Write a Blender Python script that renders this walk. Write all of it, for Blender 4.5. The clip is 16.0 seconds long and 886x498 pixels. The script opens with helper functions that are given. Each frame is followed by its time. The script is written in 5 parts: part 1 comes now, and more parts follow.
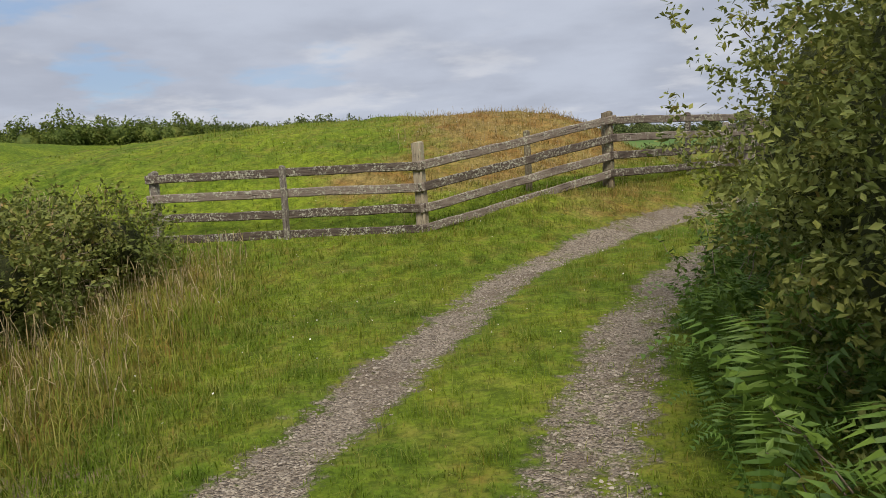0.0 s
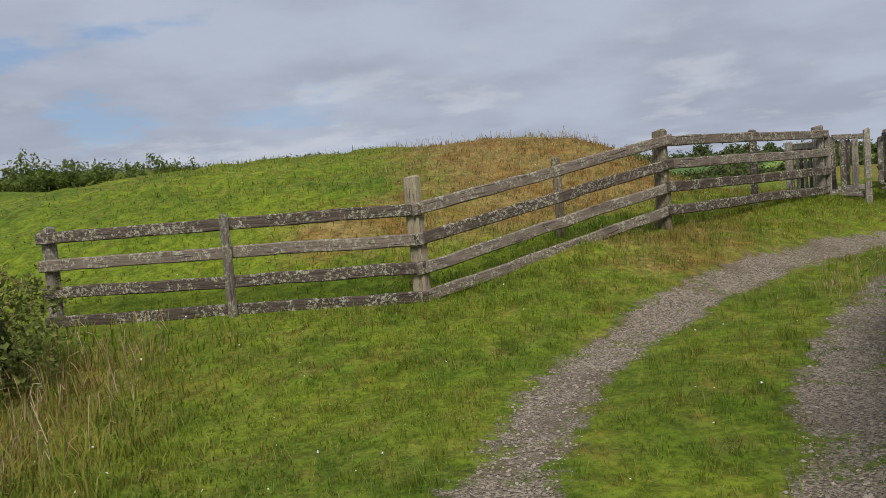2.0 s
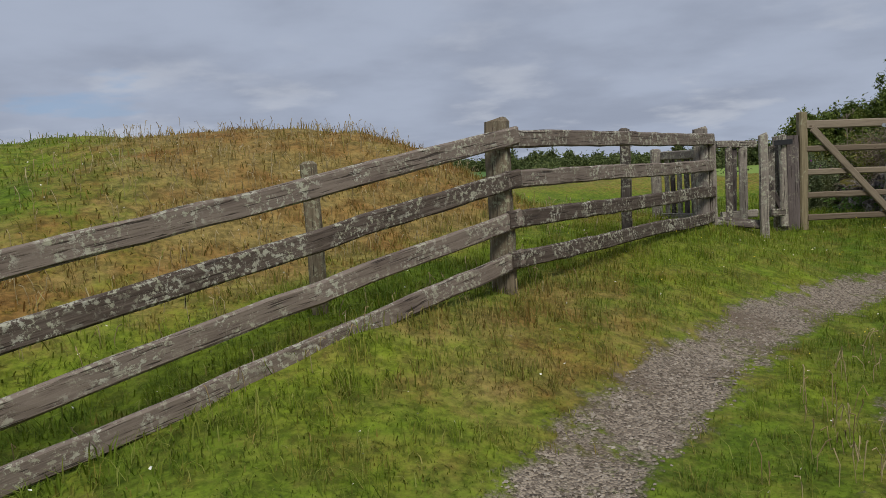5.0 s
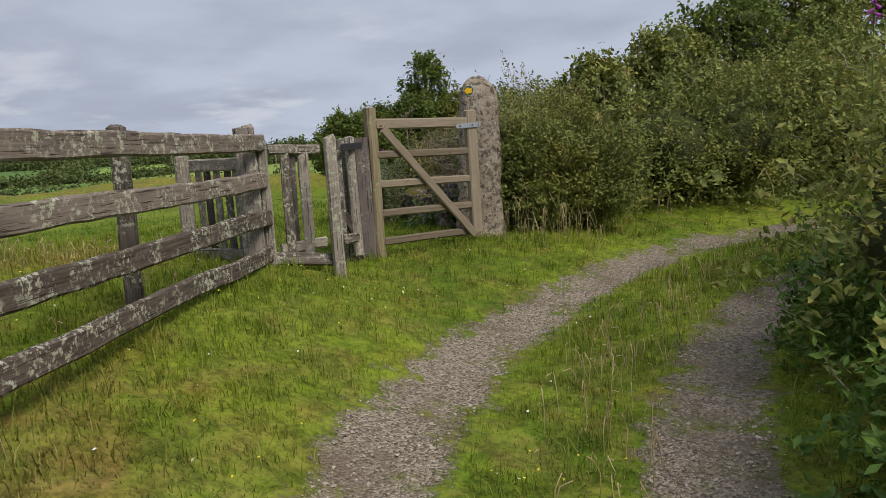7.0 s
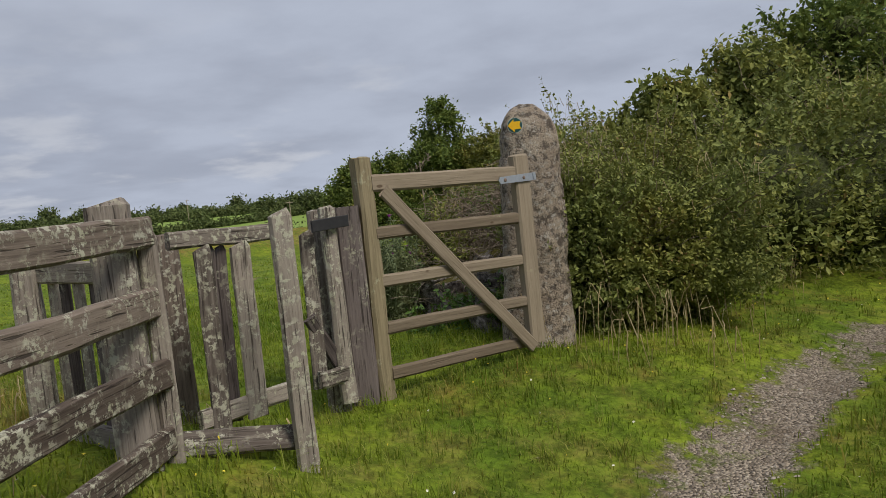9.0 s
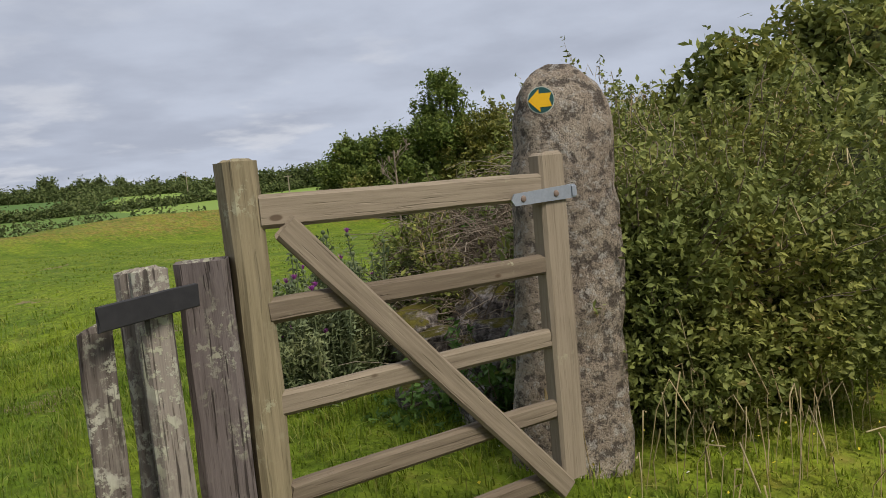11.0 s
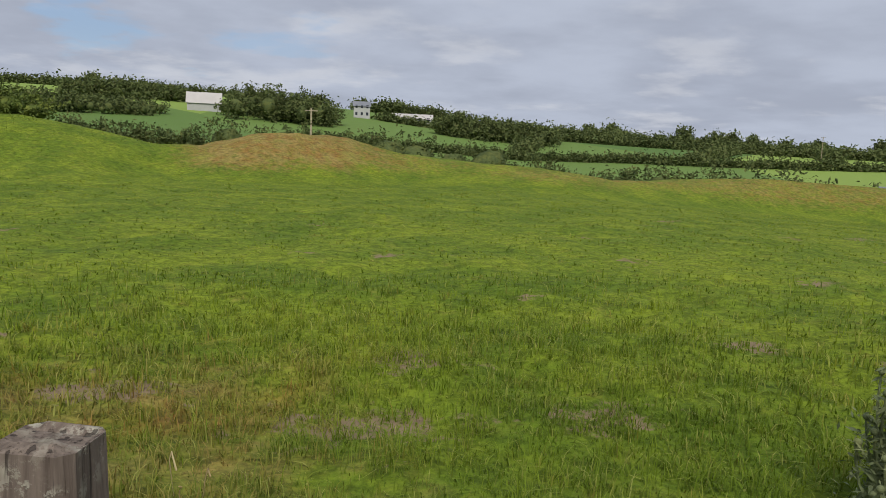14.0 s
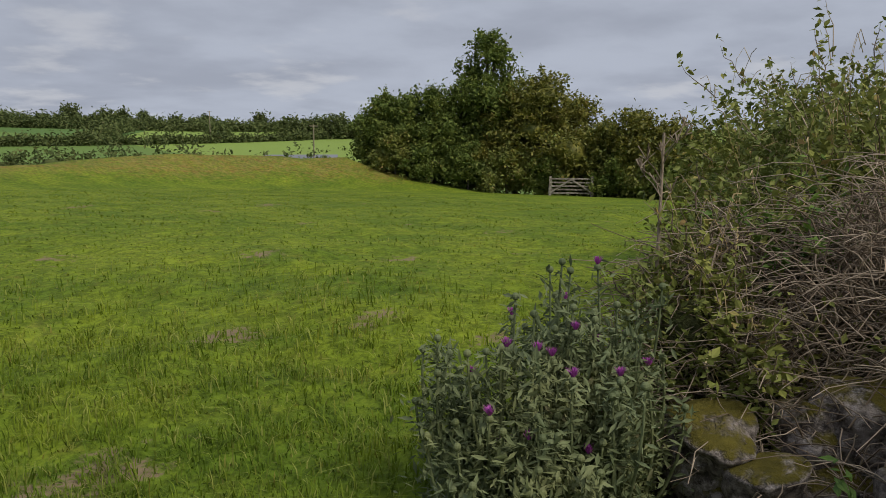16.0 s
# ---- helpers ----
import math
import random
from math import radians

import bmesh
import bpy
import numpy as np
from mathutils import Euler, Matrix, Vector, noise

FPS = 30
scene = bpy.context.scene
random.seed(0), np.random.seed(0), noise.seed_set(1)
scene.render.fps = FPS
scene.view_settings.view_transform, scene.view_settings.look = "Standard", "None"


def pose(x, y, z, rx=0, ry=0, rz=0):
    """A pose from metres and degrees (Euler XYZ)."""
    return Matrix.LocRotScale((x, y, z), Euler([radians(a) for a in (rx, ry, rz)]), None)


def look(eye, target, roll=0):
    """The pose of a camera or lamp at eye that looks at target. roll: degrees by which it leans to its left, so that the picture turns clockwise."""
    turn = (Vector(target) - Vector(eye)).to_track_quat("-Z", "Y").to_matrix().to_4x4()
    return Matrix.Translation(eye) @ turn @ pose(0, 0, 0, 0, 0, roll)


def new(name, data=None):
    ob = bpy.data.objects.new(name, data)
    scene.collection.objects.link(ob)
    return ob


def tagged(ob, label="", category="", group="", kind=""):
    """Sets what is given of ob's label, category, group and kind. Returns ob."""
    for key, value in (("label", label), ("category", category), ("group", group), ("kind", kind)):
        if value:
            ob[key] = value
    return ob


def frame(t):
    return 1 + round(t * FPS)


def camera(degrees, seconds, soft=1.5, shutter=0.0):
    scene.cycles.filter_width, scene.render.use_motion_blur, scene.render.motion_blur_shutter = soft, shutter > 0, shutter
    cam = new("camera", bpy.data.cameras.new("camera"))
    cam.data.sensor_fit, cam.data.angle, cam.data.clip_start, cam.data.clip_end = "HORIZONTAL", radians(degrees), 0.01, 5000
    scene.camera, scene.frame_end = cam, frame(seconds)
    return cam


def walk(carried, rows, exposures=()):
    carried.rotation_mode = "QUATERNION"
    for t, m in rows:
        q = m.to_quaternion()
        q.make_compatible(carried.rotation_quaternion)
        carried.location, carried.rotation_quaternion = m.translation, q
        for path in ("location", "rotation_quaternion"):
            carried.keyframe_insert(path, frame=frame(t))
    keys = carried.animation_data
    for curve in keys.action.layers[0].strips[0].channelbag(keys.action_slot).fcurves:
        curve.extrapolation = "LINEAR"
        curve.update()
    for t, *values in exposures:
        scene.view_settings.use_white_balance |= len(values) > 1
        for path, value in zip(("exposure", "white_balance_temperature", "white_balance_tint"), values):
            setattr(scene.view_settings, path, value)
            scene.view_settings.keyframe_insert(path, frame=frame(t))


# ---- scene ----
cam = camera(58.7, 16.0, 0.75)
PATH = [
    (0, (-0.798, -1.416, 1.127), (-0.642, 0.564, 0.888), -3.3),
    (0.5, (-0.734, -0.637, 1.126), (-0.578, 1.345, 0.903), -3.6),
    (1, (-0.758, 0.169, 1.15), (-0.592, 2.155, 0.982), -3.9),
    (1.5, (-0.71, 0.976, 1.165), (-0.528, 2.962, 1.013), -4.5),
    (2, (-0.667, 1.75, 1.159), (-0.485, 3.736, 1.008), -4.9),
    (2.5, (-0.53, 2.587, 1.158), (-0.323, 4.571, 1.008), -5.0),
    (3, (-0.38, 3.343, 1.22), (-0.208, 5.327, 1.033), -5.0),
    (3.2, (-0.308, 3.646, 1.241), (-0.163, 5.633, 1.065), -4.4),
    (5.3, (0.98, 6.48, 1.306), (1.787, 8.3, 1.114), -3.3),
    (5.5, (1.128, 6.787, 1.333), (2.057, 8.546, 1.132), -3.2),
    (6, (1.581, 7.333, 1.365), (2.813, 8.893, 1.147), -3.4),
    (6.5, (2.043, 7.877, 1.394), (3.399, 9.331, 1.177), -3.3),
    (7, (2.567, 8.441, 1.405), (4.104, 9.693, 1.139), -3.9),
    (7.5, (3.166, 8.97, 1.49), (4.704, 10.22, 1.223), -5.8),
    (8, (3.704, 9.512, 1.522), (5.249, 10.764, 1.307), -6.3),
    (8.5, (4.267, 9.912, 1.54), (5.797, 11.191, 1.394), -6.0),
    (9, (4.792, 10.382, 1.539), (6.316, 11.669, 1.392), -6.1),
    (9.2, (4.988, 10.524, 1.577), (6.506, 11.819, 1.442), -6.1),
    (11.3, (6.864, 11.922, 1.708), (8.371, 13.217, 1.48), -5.0),
    (11.5, (7.008, 12.049, 1.697), (8.482, 13.384, 1.481), -4.3),
    (12, (7.397, 12.426, 1.866), (9.018, 13.59, 1.746), -0.4),
    (12.5, (7.73, 12.63, 1.95), (9.428, 13.68, 1.826), -0.3),
    (13, (7.811, 12.793, 1.955), (9.259, 14.165, 1.811), 0.3),
    (13.5, (7.592, 12.928, 1.912), (8.139, 14.835, 1.659), 2.2),
    (14, (7.36, 13.0, 1.89), (7.6, 14.966, 1.613), 2.5),
    (14.5, (7.17, 13.14, 1.87), (7.071, 15.114, 1.565), 0.6),
    (15, (7.33, 13.37, 1.86), (7.281, 15.348, 1.565), -4.3),
    (15.5, (7.4, 13.68, 1.85), (8.228, 15.48, 1.575), -3.0),
    (16, (7.42, 13.88, 1.85), (8.902, 15.189, 1.55), 0.2),
]
EXPOSURE = [(0, 0.12, 6750, 10), (1.5, -0.02, 6550, 10), (3, -0.2, 6500, 10), (5.5, -0.3, 6300, 10), (7, 0.05, 6550, 10), (9, -0.1, 6580, 10), (11.5, 0.15, 6680, 10), (12.5, 0.02, 6580, 10), (13.5, 0.0, 6550, 10), (14.5, -0.1, 6650, 10), (15, -0.25, 6650, 10), (15.5, -0.27, 6700, 10), (16, -0.17, 6700, 10)]
walk(cam, [(t, look(eye, target, roll)) for t, eye, target, roll in PATH], EXPOSURE)

# ---- world and light ----
SUN_UP, SUN_TURN = radians(48), radians(183)
world = bpy.data.worlds.new("world")
scene.world = world
world.use_nodes = True


class Nodes:
    """Short ways to write node trees."""

    def __init__(self, tree):
        self.tree = tree
        tree.nodes.clear()

    def add(self, kind, inputs=None, **props):
        n = self.tree.nodes.new(kind)
        if "operation" in props:
            n.operation = props["operation"]
        if "data_type" in props:
            n.data_type = props["data_type"]
        if "interpolation_type" in props:
            n.interpolation_type = props["interpolation_type"]
        if "attribute_name" in props:
            n.attribute_name = props["attribute_name"]
        if "sky_type" in props:
            n.sky_type, n.sun_disc, n.sun_elevation, n.sun_rotation = props["sky_type"], False, SUN_UP, SUN_TURN
        for key, value in (inputs or {}).items():
            self.put(n.inputs[key], value)
        return n

    def put(self, socket, value):
        if isinstance(value, bpy.types.NodeSocket):
            self.tree.links.new(value, socket)
        else:
            socket.default_value = value

    def math(self, op, a, b=0.0, c=0.0):
        return self.add("ShaderNodeMath", {0: a, 1: b, 2: c}, operation=op).outputs[0]

    def vec(self, op, a, b=(0, 0, 0)):
        return self.add("ShaderNodeVectorMath", {0: a, 1: b}, operation=op).outputs[0]

    def noise(self, vector, scale, detail=4.0, rough=0.55):
        return self.add("ShaderNodeTexNoise", {"Vector": vector, "Scale": scale, "Detail": detail, "Roughness": rough}).outputs[0]

    def ramp(self, fac, low, high):
        return self.add("ShaderNodeMapRange", {0: fac, 1: low, 2: high}, interpolation_type="SMOOTHSTEP").outputs[0]

    def mix(self, fac, a, b):
        n = self.add("ShaderNodeMix", data_type="RGBA")
        self.put(n.inputs[0], fac)
        self.put(n.inputs[6], a if isinstance(a, bpy.types.NodeSocket) else (*a, 1))
        self.put(n.inputs[7], b if isinstance(b, bpy.types.NodeSocket) else (*b, 1))
        return n.outputs[2]

    def stretch(self, vector, scale):
        return self.add("ShaderNodeMapping", {"Vector": vector, "Scale": scale}).outputs[0]


w = Nodes(world.node_tree)
sky = w.add("ShaderNodeTexSky", sky_type="NISHITA")
way = w.add("ShaderNodeTexCoord").outputs["Generated"]
split = w.add("ShaderNodeSeparateXYZ", {0: way})
up = w.math("MAXIMUM", split.outputs[2], 0.0)
flat = w.math("DIVIDE", 1.0, w.math("ADD", up, 0.17))
sheet = w.add("ShaderNodeCombineXYZ", {0: w.math("MULTIPLY", split.outputs[0], flat), 1: w.math("MULTIPLY", split.outputs[1], flat), 2: 0.3}).outputs[0]
lumps = w.noise(sheet, 0.8, 4, 0.5)
fine = w.noise(sheet, 2.1, 6, 0.52)
body = w.math("ADD", w.math("MULTIPLY", lumps, 0.55), w.math("MULTIPLY", fine, 0.45))
shade = w.ramp(body, 0.38, 0.64)
grey = w.mix(shade, (5.35, 5.95, 7.25), (4.2, 4.68, 5.8))
low_sky = w.ramp(up, 0.3, 0.05)
puffs = w.math("MULTIPLY", w.ramp(w.noise(sheet, 1.5, 7, 0.55), 0.52, 0.68), low_sky)
grey = w.mix(w.math("MULTIPLY", puffs, 0.6), grey, (7.2, 7.5, 8.2))
west = w.ramp(split.outputs[0], 0.3, -0.3)
gaps = w.math("MULTIPLY", w.ramp(w.noise(w.vec("ADD", sheet, (3.1, 1.7, 0.9)), 1.15, 5, 0.55), 0.55, 0.64), west)
blue = w.mix(0.5, (3.0, 4.9, 8.6), sky.outputs[0])
cloud = w.mix(w.math("MULTIPLY", gaps, 0.8), grey, blue)
w.add("ShaderNodeOutputWorld", {0: w.add("ShaderNodeBackground", {0: cloud, 1: 0.089}).outputs[0]})

sun = new("sun", bpy.data.lights.new("sun", "SUN"))
sun.data.energy, sun.data.angle, sun.data.color = 3.2, radians(22), (1.0, 0.95, 0.86)
sun.rotation_euler = (radians(90) - SUN_UP, 0, radians(180) - SUN_TURN)


# ---- materials ----
def material(name):
    m = bpy.data.materials.new(name)
    m.use_nodes = True
    n = Nodes(m.node_tree)
    n.place = n.add("ShaderNodeTexCoord").outputs["Object"]
    n.world = n.add("ShaderNodeNewGeometry").outputs["Position"]
    n.island = n.tree.nodes[-1].outputs["Random Per Island"]
    n.each = n.add("ShaderNodeObjectInfo").outputs["Random"]
    return m, n


def finish(n, colour, rough=0.9, bump=None, depth=0.01, metal=0.0, spec=0.3, strength=0.6, thin=0.0):
    b = n.add("ShaderNodeBsdfPrincipled")
    n.put(b.inputs["Base Color"], colour if isinstance(colour, bpy.types.NodeSocket) else (*colour, 1))
    n.put(b.inputs["Roughness"], rough)
    n.put(b.inputs["Metallic"], metal)
    n.put(b.inputs["Specular IOR Level"], spec)
    if bump is not None:
        n.put(b.inputs["Normal"], n.add("ShaderNodeBump", {"Strength": strength, "Distance": depth, "Height": bump}).outputs[0])
    out = b.outputs[0]
    if thin:
        t = n.add("ShaderNodeBsdfTranslucent")
        n.put(t.inputs[0], colour)
        out = n.add("ShaderNodeMixShader", {0: thin, 1: out, 2: t.outputs[0]}).outputs[0]
    n.add("ShaderNodeOutputMaterial", {0: out})


def attribute(n, name):
    return n.add("ShaderNodeAttribute", attribute_name=name).outputs["Fac"]


GREEN, LIME, STRAW, RUST = (0.112, 0.18, 0.014), (0.252, 0.312, 0.024), (0.33, 0.245, 0.08), (0.29, 0.155, 0.045)


def turf(n, dry):
    """The colour of grass at a place: green and yellow-green patches, straw where it is dry."""
    patch = n.ramp(n.noise(n.world, 0.55, 5, 0.6), 0.35, 0.68)
    spot = n.ramp(n.noise(n.world, 3.1, 4, 0.6), 0.4, 0.7)
    green = n.mix(n.math("ADD", n.math("MULTIPLY", patch, 0.6), n.math("MULTIPLY", spot, 0.35)), GREEN, LIME)
    old = n.mix(n.ramp(n.noise(n.world, 1.7, 4, 0.6), 0.35, 0.7), STRAW, RUST)
    return n.mix(n.ramp(n.math("ADD", dry, n.math("MULTIPLY", n.math("SUBTRACT", n.noise(n.world, 3.2, 6, 0.7), 0.5), 1.5)), 0.1, 0.95), green, old)


MAT_GROUND, n = material("turf_and_gravel")
dry, stony, bare, far = (attribute(n, a) for a in ("dry", "stony", "bare", "far"))
grass = turf(n, dry)
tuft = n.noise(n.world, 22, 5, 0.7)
# noise flecks darken the turf colour, standing in for shade between tufts
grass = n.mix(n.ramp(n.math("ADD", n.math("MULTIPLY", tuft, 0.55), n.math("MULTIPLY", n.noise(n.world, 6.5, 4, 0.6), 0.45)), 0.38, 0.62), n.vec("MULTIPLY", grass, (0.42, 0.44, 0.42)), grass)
cell = n.add("ShaderNodeTexVoronoi", {"Vector": n.stretch(n.world, (1, 0.6, 0)), "Scale": 0.009})
tone = n.add("ShaderNodeSeparateXYZ", {0: cell.outputs["Color"]}).outputs[0]
fields = n.mix(n.ramp(tone, 0.1, 0.9), (0.075, 0.15, 0.035), (0.21, 0.3, 0.06))
fields = n.mix(n.math("MULTIPLY", n.noise(n.world, 0.03, 4, 0.6), 0.35), fields, (0.16, 0.2, 0.07))
grass = n.mix(far, grass, fields)
peb = n.add("ShaderNodeTexVoronoi", {"Vector": n.world, "Scale": 70.0})
pick = n.add("ShaderNodeSeparateXYZ", {0: peb.outputs["Color"]}).outputs[1]
gravel = n.mix(pick, (0.125, 0.098, 0.074), (0.45, 0.375, 0.29))
gravel = n.mix(n.ramp(n.noise(n.world, 1.6, 4, 0.6), 0.45, 0.75), gravel, (0.19, 0.145, 0.105))
soil = n.mix(n.noise(n.world, 9, 5, 0.6), (0.17, 0.12, 0.075), (0.27, 0.205, 0.13))
edge = n.math("MULTIPLY", n.math("SUBTRACT", n.noise(n.world, 5.0, 7, 0.75), 0.5), 2.5)
stones = n.ramp(n.math("ADD", stony, edge), 0.36, 0.8)
scrape = n.ramp(n.math("ADD", bare, edge), 0.45, 0.75)
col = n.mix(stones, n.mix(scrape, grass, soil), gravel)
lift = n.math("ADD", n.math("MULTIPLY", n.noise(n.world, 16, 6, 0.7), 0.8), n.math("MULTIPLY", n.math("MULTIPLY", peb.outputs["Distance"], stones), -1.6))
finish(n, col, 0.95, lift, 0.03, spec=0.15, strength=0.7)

MAT_BLADE, n = material("grass_blade")
col = turf(n, attribute(n, "dry"))
col = n.mix(n.math("MULTIPLY", n.ramp(n.island, 0.35, 0.0), 0.6), col, (0.06, 0.1, 0.013))
col = n.mix(n.math("MULTIPLY", n.ramp(n.island, 0.75, 1.0), 0.55), col, (0.38, 0.37, 0.11))
finish(n, col, 0.75, spec=0.2, thin=0.3)

MAT_SEED, n = material("dry_grass_stem")
finish(n, n.mix(n.island, (0.36, 0.27, 0.13), (0.52, 0.43, 0.25)), 0.85, spec=0.15, thin=0.2)


def leaves(name, dark, light, odd, share=0.9, rough=0.55, shine=0.3, patch=1.3):
    """Leaf colours that change from leaf to leaf and from one spray to the next, with a share of turning leaves."""
    m, n = material(name)
    spray = n.ramp(n.noise(n.world, patch * 3.1, 4, 0.65), 0.34, 0.66)
    kind = n.ramp(n.noise(n.world, patch, 3, 0.6), 0.42, 0.62)
    col = n.mix(n.math("ADD", n.math("MULTIPLY", spray, 0.55), n.math("MULTIPLY", n.island, 0.45)), dark, light)
    col = n.mix(n.math("MULTIPLY", kind, 0.5), col, n.vec("MULTIPLY", col, (1.5, 1.25, 0.95)))
    col = n.mix(n.math("MULTIPLY", n.ramp(n.island, share, 1.0), kind), col, odd)
    finish(n, col, rough, spec=shine, thin=0.25)
    return m


MAT_HEDGE = leaves("hedge_leaf", (0.085, 0.115, 0.026), (0.29, 0.315, 0.09), (0.34, 0.22, 0.09), 0.92, 0.6, 0.2)
MAT_FERN = leaves("fern_leaf", (0.05, 0.11, 0.02), (0.15, 0.25, 0.045), (0.24, 0.24, 0.06), 0.95)
MAT_BRAMBLE = leaves("bramble_leaf", (0.075, 0.105, 0.024), (0.25, 0.28, 0.075), (0.34, 0.22, 0.09), 0.86, 0.6, 0.2)
MAT_TREE = leaves("tree_leaf", (0.06, 0.095, 0.024), (0.18, 0.23, 0.055), (0.16, 0.15, 0.04), 0.92, 0.7, 0.12)
MAT_OAK = leaves("yellowing_leaf", (0.07, 0.09, 0.02), (0.23, 0.225, 0.045), (0.2, 0.14, 0.04), 0.9)
MAT_THISTLE = leaves("thistle_leaf", (0.075, 0.105, 0.045), (0.22, 0.26, 0.13), (0.16, 0.145, 0.075), 0.92, 0.7)
MAT_FARWOOD = leaves("distant_leaf", (0.06, 0.085, 0.035), (0.14, 0.175, 0.065), (0.14, 0.13, 0.06), 0.9, 0.9, 0.05)
# very dark brown-green of the cores: painted shade behind the gaps between leaf sprays
MAT_INNER_SHADE, n = material("dark_inner_shade")
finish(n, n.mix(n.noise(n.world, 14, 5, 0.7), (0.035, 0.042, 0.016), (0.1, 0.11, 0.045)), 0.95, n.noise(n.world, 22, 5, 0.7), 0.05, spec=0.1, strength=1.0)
MAT_TWIG, n = material("dead_stem")
finish(n, n.mix(n.island, (0.14, 0.105, 0.075), (0.36, 0.295, 0.22)), 0.85, spec=0.2)
MAT_BARK, n = material("bark")
finish(n, n.mix(n.noise(n.stretch(n.place, (6, 6, 1)), 4, 5, 0.6), (0.05, 0.042, 0.03), (0.16, 0.14, 0.11)), 0.95, n.noise(n.stretch(n.place, (6, 6, 1)), 6, 4), 0.02)
MAT_PURPLE, n = material("thistle_flower")
finish(n, n.mix(n.island, (0.30, 0.05, 0.30), (0.5, 0.12, 0.45)), 0.8, thin=0.2)
MAT_WHITE, n = material("white_petal")
finish(n, n.mix(n.island, (0.6, 0.6, 0.5), (0.8, 0.8, 0.72)), 0.8)
MAT_YELLOW, n = material("yellow_petal")
finish(n, n.mix(n.island, (0.65, 0.5, 0.03), (0.8, 0.66, 0.08)), 0.7)


def timber(name, low, high, lichen, cover, deep=0.004, worn=1.0):
    """Weathered wood with its grain along the local x axis and pale lichen on it."""
    m, n = material(name)
    at = n.vec("ADD", n.place, n.add("ShaderNodeCombineXYZ", {0: n.math("MULTIPLY", n.each, 37.0), 1: n.math("MULTIPLY", n.each, 11.0), 2: 0.0}).outputs[0])
    grain = n.noise(n.stretch(at, (1.6, 34, 34)), 2.0, 7, 0.62)
    fine = n.noise(n.stretch(at, (4, 120, 120)), 1.5, 4, 0.6)
    stain = n.noise(n.stretch(at, (1, 3, 3)), 2.3, 5, 0.6)
    col = n.mix(n.ramp(n.math("ADD", n.math("MULTIPLY", grain, 0.65), n.math("MULTIPLY", n.each, 0.3)), 0.25, 0.72), low, high)
    col = n.mix(n.math("MULTIPLY", n.ramp(fine, 0.56, 0.7), min(1.0, 0.15 + 0.85 * worn)), col, n.vec("MULTIPLY", col, (0.42, 0.4, 0.38)))
    col = n.mix(n.math("MULTIPLY", n.ramp(stain, 0.5, 0.75), 0.6 * worn), col, n.vec("MULTIPLY", col, (0.45, 0.4, 0.42)))
    spots = n.math("MULTIPLY", n.ramp(n.noise(at, 30, 6, 0.72), 0.5, 0.57), n.ramp(n.noise(at, 4.5, 4, 0.6), cover, cover + 0.16))
    col = n.mix(n.math("MULTIPLY", spots, 0.85), col, n.mix(n.noise(at, 12, 2), lichen, (0.34, 0.34, 0.2)))
    cracks = n.ramp(n.noise(n.stretch(at, (1.2, 26, 26)), 3.0, 3, 0.5), 0.6, 0.68)
    col = n.mix(n.math("MULTIPLY", cracks, 0.8 * worn * worn), col, (0.035, 0.028, 0.024))
    if worn < 0.5:
        knots = n.add("ShaderNodeTexVoronoi", {"Vector": n.stretch(at, (1, 2.2, 0)), "Scale": 3.2}).outputs["Distance"]
        col = n.mix(n.math("MULTIPLY", n.ramp(knots, 0.085, 0.05), 0.75), col, (0.07, 0.042, 0.025))
    finish(n, col, 0.92, n.math("ADD", n.math("SUBTRACT", grain, cracks), n.math("MULTIPLY", spots, 0.35)), deep, spec=0.15, strength=0.8)
    return m


MAT_RAIL = timber("weathered_rail", (0.07, 0.053, 0.043), (0.235, 0.19, 0.155), (0.56, 0.54, 0.48), 0.40)
MAT_POST = timber("weathered_post", (0.17, 0.135, 0.09), (0.42, 0.35, 0.25), (0.46, 0.46, 0.34), 0.45)
MAT_OLD = timber("grey_old_wood", (0.09, 0.073, 0.062), (0.31, 0.268, 0.225), (0.56, 0.54, 0.47), 0.40)
MAT_DARK = timber("dark_old_wood", (0.045, 0.036, 0.034), (0.17, 0.14, 0.13), (0.38, 0.36, 0.32), 0.5)
MAT_GATE = timber("pale_gate_wood", (0.14, 0.108, 0.076), (0.28, 0.228, 0.165), (0.42, 0.4, 0.28), 0.6, 0.002, 0.3)
MAT_GPOST = timber("greenish_gate_post", (0.12, 0.098, 0.058), (0.29, 0.238, 0.148), (0.45, 0.44, 0.32), 0.54, 0.003, 0.45)

MAT_STONE, n = material("lichened_granite")
big = n.noise(n.place, 3.2, 6, 0.65)
grit = n.noise(n.place, 75, 6, 0.8)
mid = n.noise(n.place, 17, 7, 0.72)
col = n.mix(n.ramp(big, 0.38, 0.66), (0.31, 0.245, 0.185), (0.47, 0.39, 0.3))
col = n.mix(n.math("MULTIPLY", n.ramp(grit, 0.47, 0.36), 0.8), col, (0.05, 0.04, 0.035))
col = n.mix(n.math("MULTIPLY", n.ramp(mid, 0.52, 0.42), 0.75), col, (0.055, 0.045, 0.04))
col = n.mix(n.math("MULTIPLY", n.ramp(n.noise(n.place, 24, 7, 0.78), 0.52, 0.6), 0.75), col, (0.5, 0.46, 0.4))
col = n.mix(n.math("MULTIPLY", n.ramp(n.noise(n.place, 7, 5, 0.7), 0.66, 0.71), 0.65), col, (0.42, 0.25, 0.06))
finish(n, col, 0.95, n.math("ADD", n.math("MULTIPLY", grit, 0.5), n.math("ADD", mid, n.math("MULTIPLY", big, 1.5))), 0.035, spec=0.15, strength=1.0)
MAT_ROCK, n = material("mossy_rock")
